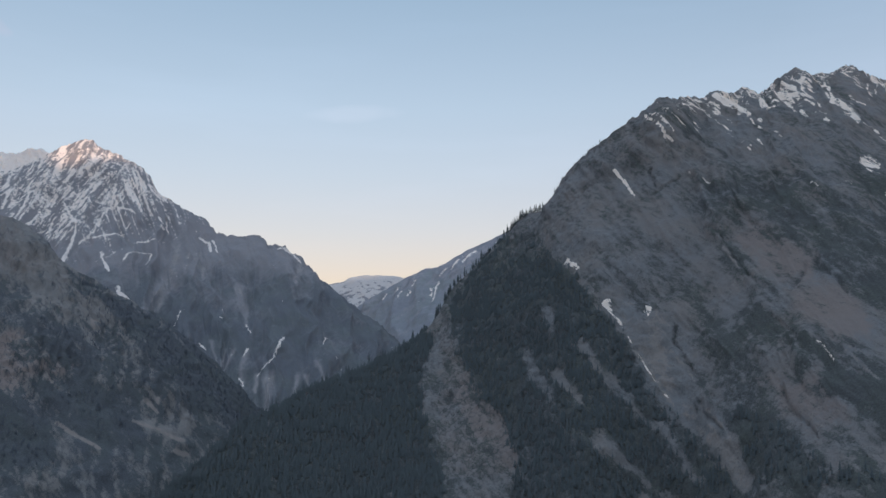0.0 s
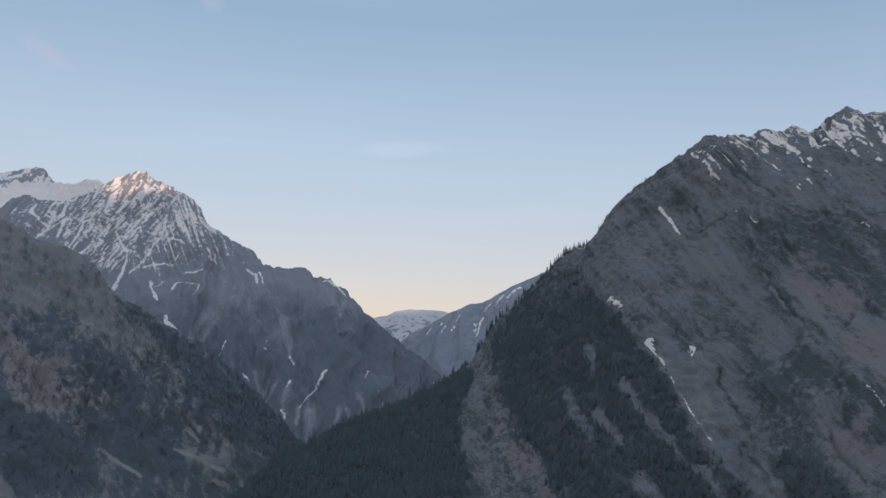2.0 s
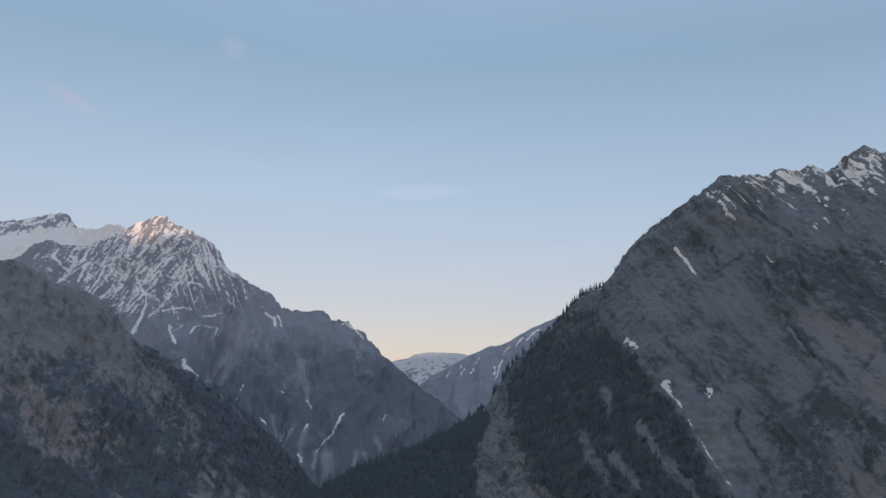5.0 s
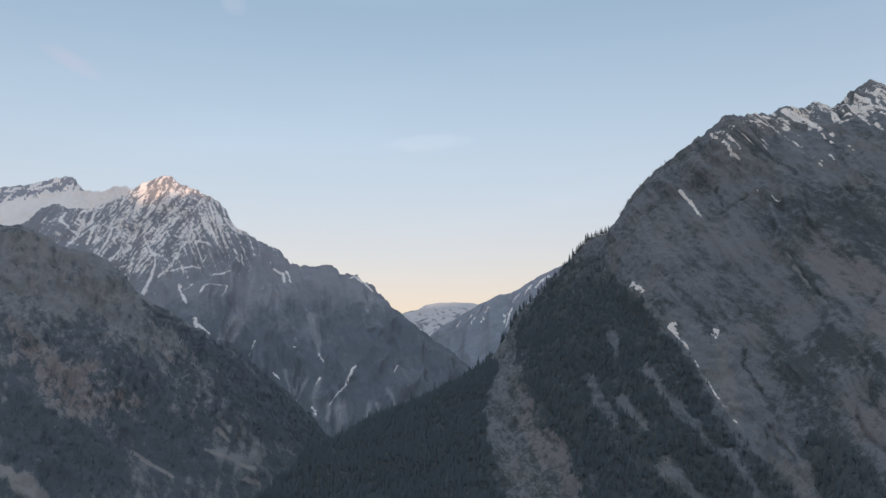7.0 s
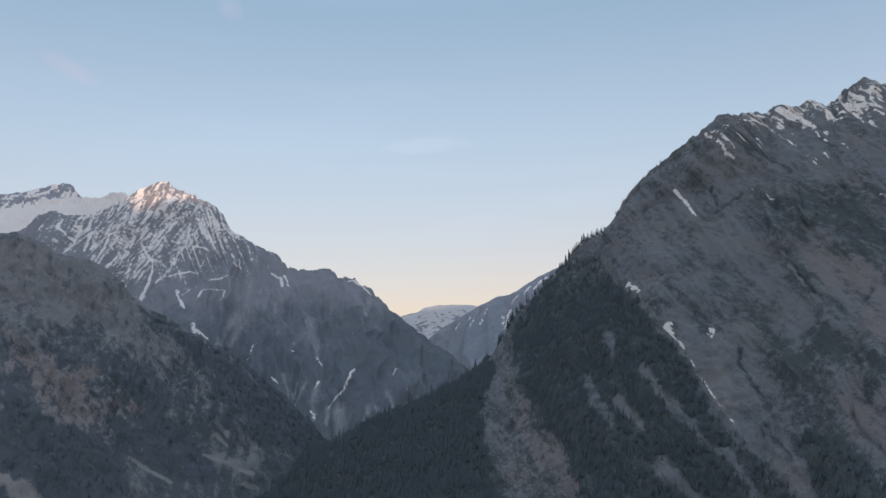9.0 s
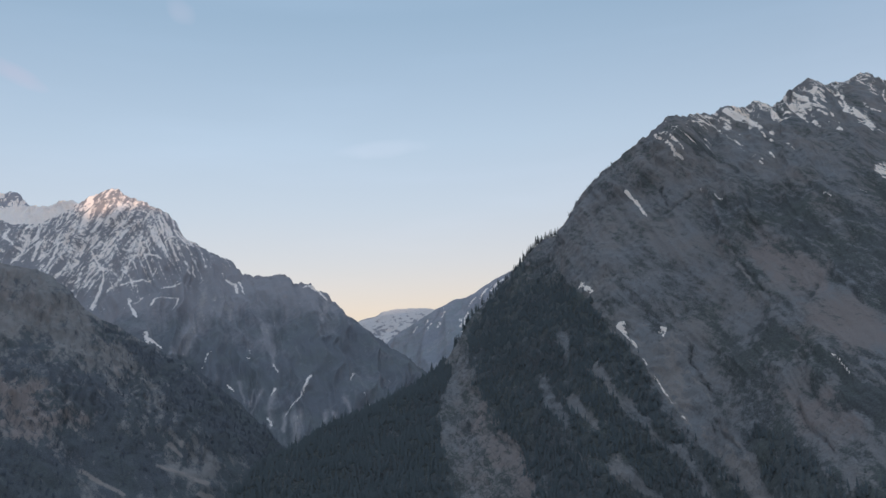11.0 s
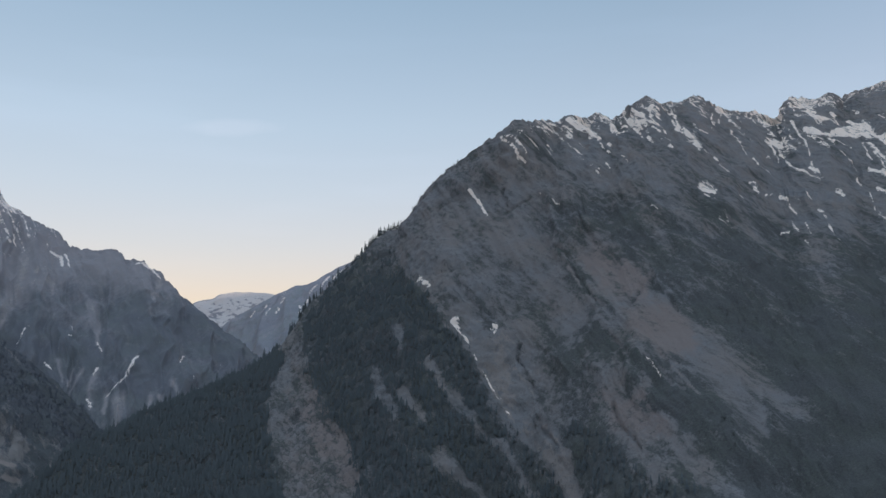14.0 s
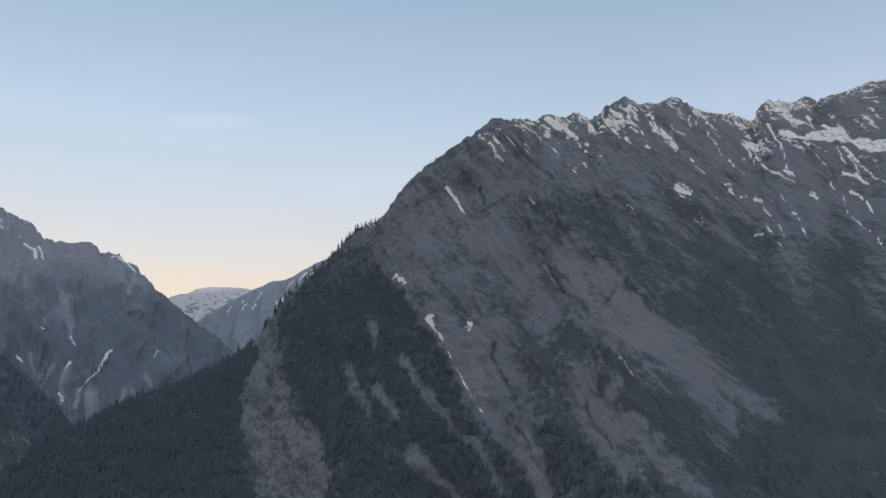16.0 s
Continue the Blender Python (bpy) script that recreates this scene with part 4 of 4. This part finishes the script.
left_masks = {"snow": 0 * lx,
              "plants": 0.5 + 0.14 * smooth(70, -40, lz) - 0.16 * smooth(30, 150, lz) * (1 - shade) + 0.16 * l1 - 0.35 * streaks - 0.25 * splits * (1 - shade) + 0.45 * left_wood + 0.5 * shade + 0.42 * dells * smooth(130, 50, lz) - 0.32 * spines - 0.36 * crag + 0.2 * fbm(left / 28 + 8, 4) - 0.8 * tracks,
              "pale": 0.06 + 0.22 * fbm(left / 50, 3) + 0.2 * streaks + 0.3 * splits * (0.3 + crag) + 0.12 * crag + 0.06 * fan + 0.9 * tracks - 0.35 * shade - 0.2 * dells - 0.2 * left_wood,
              "blocks": (0.5 + 0.3 * crag) * (1 - 0.75 * shade) * (1 - 0.8 * fan) * (1 - 0.5 * left_wood),
              "rust": 0.95 * crag + 0.3 * spines + 0.15 * streaks - 0.3 * dells + 0.1 * smooth(60, 200, lz) * (1 - shade)}
grid_mesh("mountain_left", left, left_masks, MAT_LEFT, "dark rocky mountainside with patchy conifers and debris")

# ---- ridge and snowy hill at the head of the valley ----
CREST_RIDGE = [(-367, 3279, 125), (-316, 3235, 235), (-233, 3191, 286), (-131, 3147, 339), (-63, 3099, 362), (-9, 3050, 371), (59, 2999, 404), (134, 2947, 433), (268, 2837, 478), (412, 2719, 472)]
FOOT_RIDGE = [(-330, 2900, -120), (-200, 2200, -130), (0, 1900, -130), (350, 1800, -130)]
ridge, ridge_s, ridge_d = slope_grid(CREST_RIDGE, FOOT_RIDGE, 6.0)
ridge = ridge + normals(ridge) * ((ridged(vec(ridge_s / 130, ridge_d / 500, 0 * ridge_s), 3) * 14 + fbm(ridge / 60, 4) * 6) * smooth(0, 120, ridge_d))[..., None]
ridge[..., 2] += fbm(ridge / 40, 3) * 4 * (1 - smooth(0, 60, np.abs(ridge_d)))
rmx, rmz = ridge[..., 0] + 5 * fbm(ridge / 25, 3), ridge[..., 2] + 5 * fbm(ridge / 25 + 9, 3)
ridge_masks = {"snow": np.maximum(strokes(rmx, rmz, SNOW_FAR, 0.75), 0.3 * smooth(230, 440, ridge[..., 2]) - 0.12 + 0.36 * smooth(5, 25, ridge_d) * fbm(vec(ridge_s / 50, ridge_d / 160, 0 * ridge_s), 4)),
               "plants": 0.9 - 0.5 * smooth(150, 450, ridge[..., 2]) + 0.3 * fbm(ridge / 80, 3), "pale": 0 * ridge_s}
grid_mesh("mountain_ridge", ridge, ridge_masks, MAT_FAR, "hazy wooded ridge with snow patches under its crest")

CREST_HEAD = [(-929, 4556, 266), (-786, 4583, 353), (-603, 4611, 456), (-524, 4620, 474), (-459, 4627, 506), (-260, 4643, 510), (-169, 4647, 491), (8, 4650, 464)]
FOOT_HEAD = [(-900, 3700, -60), (-500, 3650, -60), (0, 3700, -60)]
head, head_s, head_d = slope_grid(CREST_HEAD, FOOT_HEAD, 9.0, back=250)
head = head + normals(head) * (fbm(head / 140, 4) * 14 * smooth(0, 90, head_d))[..., None]
head[..., 2] += fbm(head / 70, 3) * 4 * (1 - smooth(0, 90, np.abs(head_d)))
head_masks = {"snow": 0.74 + 1.0 * fbm(head / 26, 4) * smooth(20, 160, head_d) - 0.35 * smooth(28, 6, head_d) * smooth(-420, -560, head[..., 0]), "plants": 0 * head_s, "pale": 0 * head_s}
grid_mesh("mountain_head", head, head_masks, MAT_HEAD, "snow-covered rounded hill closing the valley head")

# ---- the near side of the valley, out of view, on which the camera travels, and the valley floor ----
HOME_X = (4200, 2600, 1700, 1000, 550, 230, 120, -40, -250, -900, -2000, -3600)
# crest added to block the sun, notched so only the summit is lit
CREST_HOME = list(zip(HOME_X, [-3000] * 12, (1400, 1300, 1250, 1150, 1050, 945, 985, 1300, 1440, 1460, 1450, 1450)))
SHOULDER_HOME = [(x, -1500, 330) for x in HOME_X]
BENCH_HOME = [(x, -8, -2.4) for x in HOME_X]
TOE_HOME = [(x, 8, -2.6) for x in HOME_X]
FLOOR_HOME = [(x, 240, -178) for x in HOME_X]
hu, hs = even_steps(CREST_HOME, 40.0)
lines = [spline(c, hu) for c in (CREST_HOME, SHOULDER_HOME, BENCH_HOME, TOE_HOME, FLOOR_HOME)]
strips = [lines[0] + (0, -900, -700)]
for a, b, k in ((lines[0], lines[1], 30), (lines[1], lines[2], 30), (lines[2], lines[3], 2), (lines[3], lines[4], 16)):
    strips += [a + (b - a) * v for v in np.linspace(0, 1, k, endpoint=False)]
home = np.stack(strips + [lines[3]], 1)
home[..., 2] += ridged(home / 400, 4) * 30 * smooth(60, 400, -home[..., 1]) * smooth(0, 600, home[..., 1] + 3000)
home_masks = {"snow": smooth(700, 900, home[..., 2]), "plants": 0.6 + 0.5 * fbm(home / 120, 3), "pale": 0.2 + 0 * home[..., 2]}
grid_mesh("mountain_unseen", home, home_masks, MAT_LEFT, "unseen mountainside behind the camera, added to shade the valley")

fx, fy = np.meshgrid(np.linspace(-9000, 9000, 121), np.linspace(-9000, 9000, 121), indexing="ij")
floor_grid = np.stack([fx, fy, -182 + 1.5 * fbm(vec(fx / 90, fy / 90, 0 * fx), 2)], -1)
grid_mesh("ground", floor_grid, {"snow": 0 * fx, "plants": 0.6 + 0 * fx, "pale": 0.3 + 0 * fx}, MAT_FLOOR, "flat grassy valley floor between the mountains", "ground")


# ---- conifers ----
def conifer_shape(rng, tiers, spikes):
    """Crown of drooping ragged tiers, 1 m high and about 0.3 m wide, and a tapered trunk: vertices and triangles of each."""
    v, f = [], []
    for k in range(tiers):
        t = k / tiers
        z0 = 0.10 + 0.82 * t
        tip = min(1.0, z0 + 0.95 / tiers + 0.06)
        r = (0.17 * (1 - t) ** 0.85 + 0.018) * rng.uniform(0.85, 1.15)
        lean = rng.normal(0, 0.006, 2)
        c = len(v)
        v.append((lean[0], lean[1], tip))
        turn = rng.uniform(0, 6.28)
        n = 2 * spikes
        for j in range(n):
            a = turn + j * math.pi / spikes
            rr = r * (rng.uniform(0.85, 1.25) if j % 2 == 0 else rng.uniform(0.45, 0.65))
            v.append((rr * math.cos(a) + lean[0], rr * math.sin(a) + lean[1], z0 + (rng.uniform(-0.035, 0.0) if j % 2 == 0 else 0.03)))
        f += [(c, c + 1 + j, c + 1 + (j + 1) % n) for j in range(n)]
    tv, tf = [], []
    for z, r in ((-0.05, 0.022), (0.5, 0.012)):
        tv += [(r * math.cos(a), r * math.sin(a), z) for a in (0, 1.257, 2.513, 3.77, 5.027)]
    for j in range(5):
        k = (j + 1) % 5
        tf += [(j, k, 5 + k), (j, 5 + k, 5 + j)]
    return np.array(v), np.array(f), np.array(tv), np.array(tf)


def tri_mesh(name, v, f, materials, index=None):
    me = bpy.data.meshes.new(name)
    me.vertices.add(len(v))
    me.vertices.foreach_set("co", np.asarray(v, np.float32).reshape(-1))
    me.loops.add(f.size)
    me.loops.foreach_set("vertex_index", np.asarray(f, np.int32).reshape(-1))
    me.polygons.add(len(f))
    me.polygons.foreach_set("loop_start", np.arange(0, f.size, 3, dtype=np.int32))
    for m in materials:
        me.materials.append(m)
    if index is not None:
        me.polygons.foreach_set("material_index", index.astype(np.int32))
    me.update(calc_edges=True)
    return me


rng = np.random.RandomState(11)
SHAPES = [conifer_shape(rng, 8, 6) for _ in range(6)]
SMALL_SHAPES = [conifer_shape(rng, 4, 3) for _ in range(5)]
BUSH_SHAPES = [(b[0] * (1.7, 1.7, 1.0), *b[1:]) for b in (conifer_shape(rng, 3, 4) for _ in range(5))]


def stand(name, places, heights, shapes, label, leaves=None):
    """A whole wood as one mesh."""
    vs, fs, ms, base = [], [], [], 0
    kind_of = rng.randint(0, len(shapes), len(places))
    for k, (cv, cf, tv, tf) in enumerate(shapes):
        here = places[kind_of == k]
        h = heights[kind_of == k]
        if not len(here):
            continue
        v0 = np.vstack([cv, tv])
        f0 = np.vstack([cf, tf + len(cv)])
        m0 = np.r_[np.zeros(len(cf)), np.ones(len(tf))]
        a = rng.uniform(0, 6.28, len(here))
        fat = rng.uniform(0.95, 1.4, len(here)) * h
        x = (v0[None, :, 0] * np.cos(a)[:, None] - v0[None, :, 1] * np.sin(a)[:, None]) * fat[:, None]
        y = (v0[None, :, 0] * np.sin(a)[:, None] + v0[None, :, 1] * np.cos(a)[:, None]) * fat[:, None]
        z = v0[None, :, 2] * h[:, None]
        v = np.stack([x, y, z], -1) + here[:, None]
        f = f0[None] + (np.arange(len(here)) * len(v0))[:, None, None] + base
        vs.append(v.reshape(-1, 3))
        fs.append(f.reshape(-1, 3))
        ms.append(np.tile(m0, len(here)))
        base += len(here) * len(v0)
    me = tri_mesh(name, np.vstack(vs), np.vstack(fs), [leaves or MAT_NEEDLES, MAT_BARK], np.concatenate(ms))
    return tagged(new(name, me), label, "forest", kind="stuff")


def scatter(grid, density, cell):
    """Random points on a slope; density from 0 to 1 is the chance that a grid point of that cell area bears a tree."""
    area = np.abs(np.cross(np.gradient(grid, axis=0), np.gradient(grid, axis=1))[..., 2])
    pick = rng.uniform(size=area.shape) < density * area / cell
    pts = grid[pick]
    return pts + rng.uniform(-1, 1, pts.shape) * (1.4, 1.4, 0.0) - (0, 0, 0.4), pick


# trees grow sparser up the spur, also to lighten it for haze
thin_out = smooth(-0.9, -0.2, fbm(near / 30 + 5, 3)) * (1 - 0.8 * smooth(100, 170, nz) * smooth(15, 90, nx)) * (1 - 0.3 * smooth(60, 130, nz))
spur_mask = np.maximum(inside(wx, wz, WOOD_SPUR, 2), 0.6 * inside(ws, wd, DARK_GULLY, 5)) * (1 - np.clip(1.5 * strokes(ws, wd, PALE_NEAR), 0, 1)) * front
low_mask = inside(wx, wz, WOOD_LOW, 2) * (near_d > -25)
spots, _ = scatter(near, np.clip(spur_mask * thin_out, 0, 1), 9.0)
stand("forest_spur", spots, rng.uniform(4, 8.5, len(spots)), SMALL_SHAPES, "dark dense conifer wood on a steep spur")
spots, _ = scatter(near, np.clip(low_mask * 0.95, 0, 1), 9.0)
stand("forest_low", spots, rng.uniform(5, 9.5, len(spots)), SMALL_SHAPES, "dark conifer wood along the spur's lower crest")
clumps = smooth(-0.1, 0.5, beds1 + 0.5 * beds2)
spots, _ = scatter(near, np.clip(((0.25 + scrub + 0.6 * band) * clumps + 0.9 * belts) * front * (near_d > 70) * (1 - 0.8 * snow_marks) * (wood < 0.3), 0, 1), 42.0)
stand("scrub_face", spots, rng.uniform(1.0, 3.4, len(spots)), BUSH_SHAPES, "low dark scrub and small conifers on rock", MAT_SCRUB)
spots, _ = scatter(left, np.clip((0.6 * left_wood + 0.95 * shade + 0.4 * dells * smooth(110, 40, lz) + 0.05 * smooth(0.0, 0.5, fbm(left / 30 + 8, 3)) * (1 - spines) * (lz < 60)) * (left_d > 12 - 6 * shade) * (1 - 0.9 * crag) * (1 - fan) * (1 - tracks), 0, 1), 16.0)
stand("forest_left", spots, rng.uniform(3, 6.5, len(spots)), SMALL_SHAPES, "patchy conifers on a dark mountainside", MAT_HAZED_NEEDLES)


# single trees along the skyline of the spur
def conifer_parts(k):
    cv, cf, tv, tf = SHAPES[k]
    return tri_mesh("crown", cv, cf, [MAT_NEEDLES]), tri_mesh("trunk", tv, tf, [MAT_BARK])


TREE_MESHES = [conifer_parts(k) for k in range(6)]


def conifer(place, height, k, label="tall dark green conifer standing on the spur's crest", group="conifers along the crest"):
    tree = tagged(new("conifer"), label, "tree", group)
    tree.matrix_world = Matrix.LocRotScale(Vector(place), Euler((rng.normal(0, 0.02), rng.normal(0, 0.02), rng.uniform(0, 6.28))), Vector((height * rng.uniform(0.7, 1.05), height * rng.uniform(0.7, 1.05), height)))
    for name, me in zip(("crown", "trunk"), TREE_MESHES[k]):
        new(name, me).parent = tree


rng = np.random.RandomState(23)
low_edge = near[(low_mask > 0.6) & (near[..., 1] < 830) & (near_d > 20)]
for k in rng.choice(len(low_edge), 150, replace=False):
    conifer(low_edge[k] - (0, 0, 0.5), rng.uniform(8, 14), rng.randint(6), "dark green conifer in the wood on the lower spur", "conifers on the lower spur")
top_row = int(np.argmax(near_d[0] >= 0))
crest_line = near[:, top_row]
for i in range(len(crest_line)):
    x = crest_line[i, 0]
    chance = 0.5 if x < 0 else (0.5 if x < 60 else (0.9 if x < 140 else (0.34 if x < 215 else 0.0)))
    if rng.uniform() < chance and x > -225:
        small = 1.0 if x < 140 else 0.45
        row = top_row + rng.randint(0, 5)
        conifer(near[i, row] - (0, 0, 0.5), small * rng.choice([6, 8, 10, 12, 15], p=[0.25, 0.25, 0.22, 0.18, 0.1]), rng.randint(6))
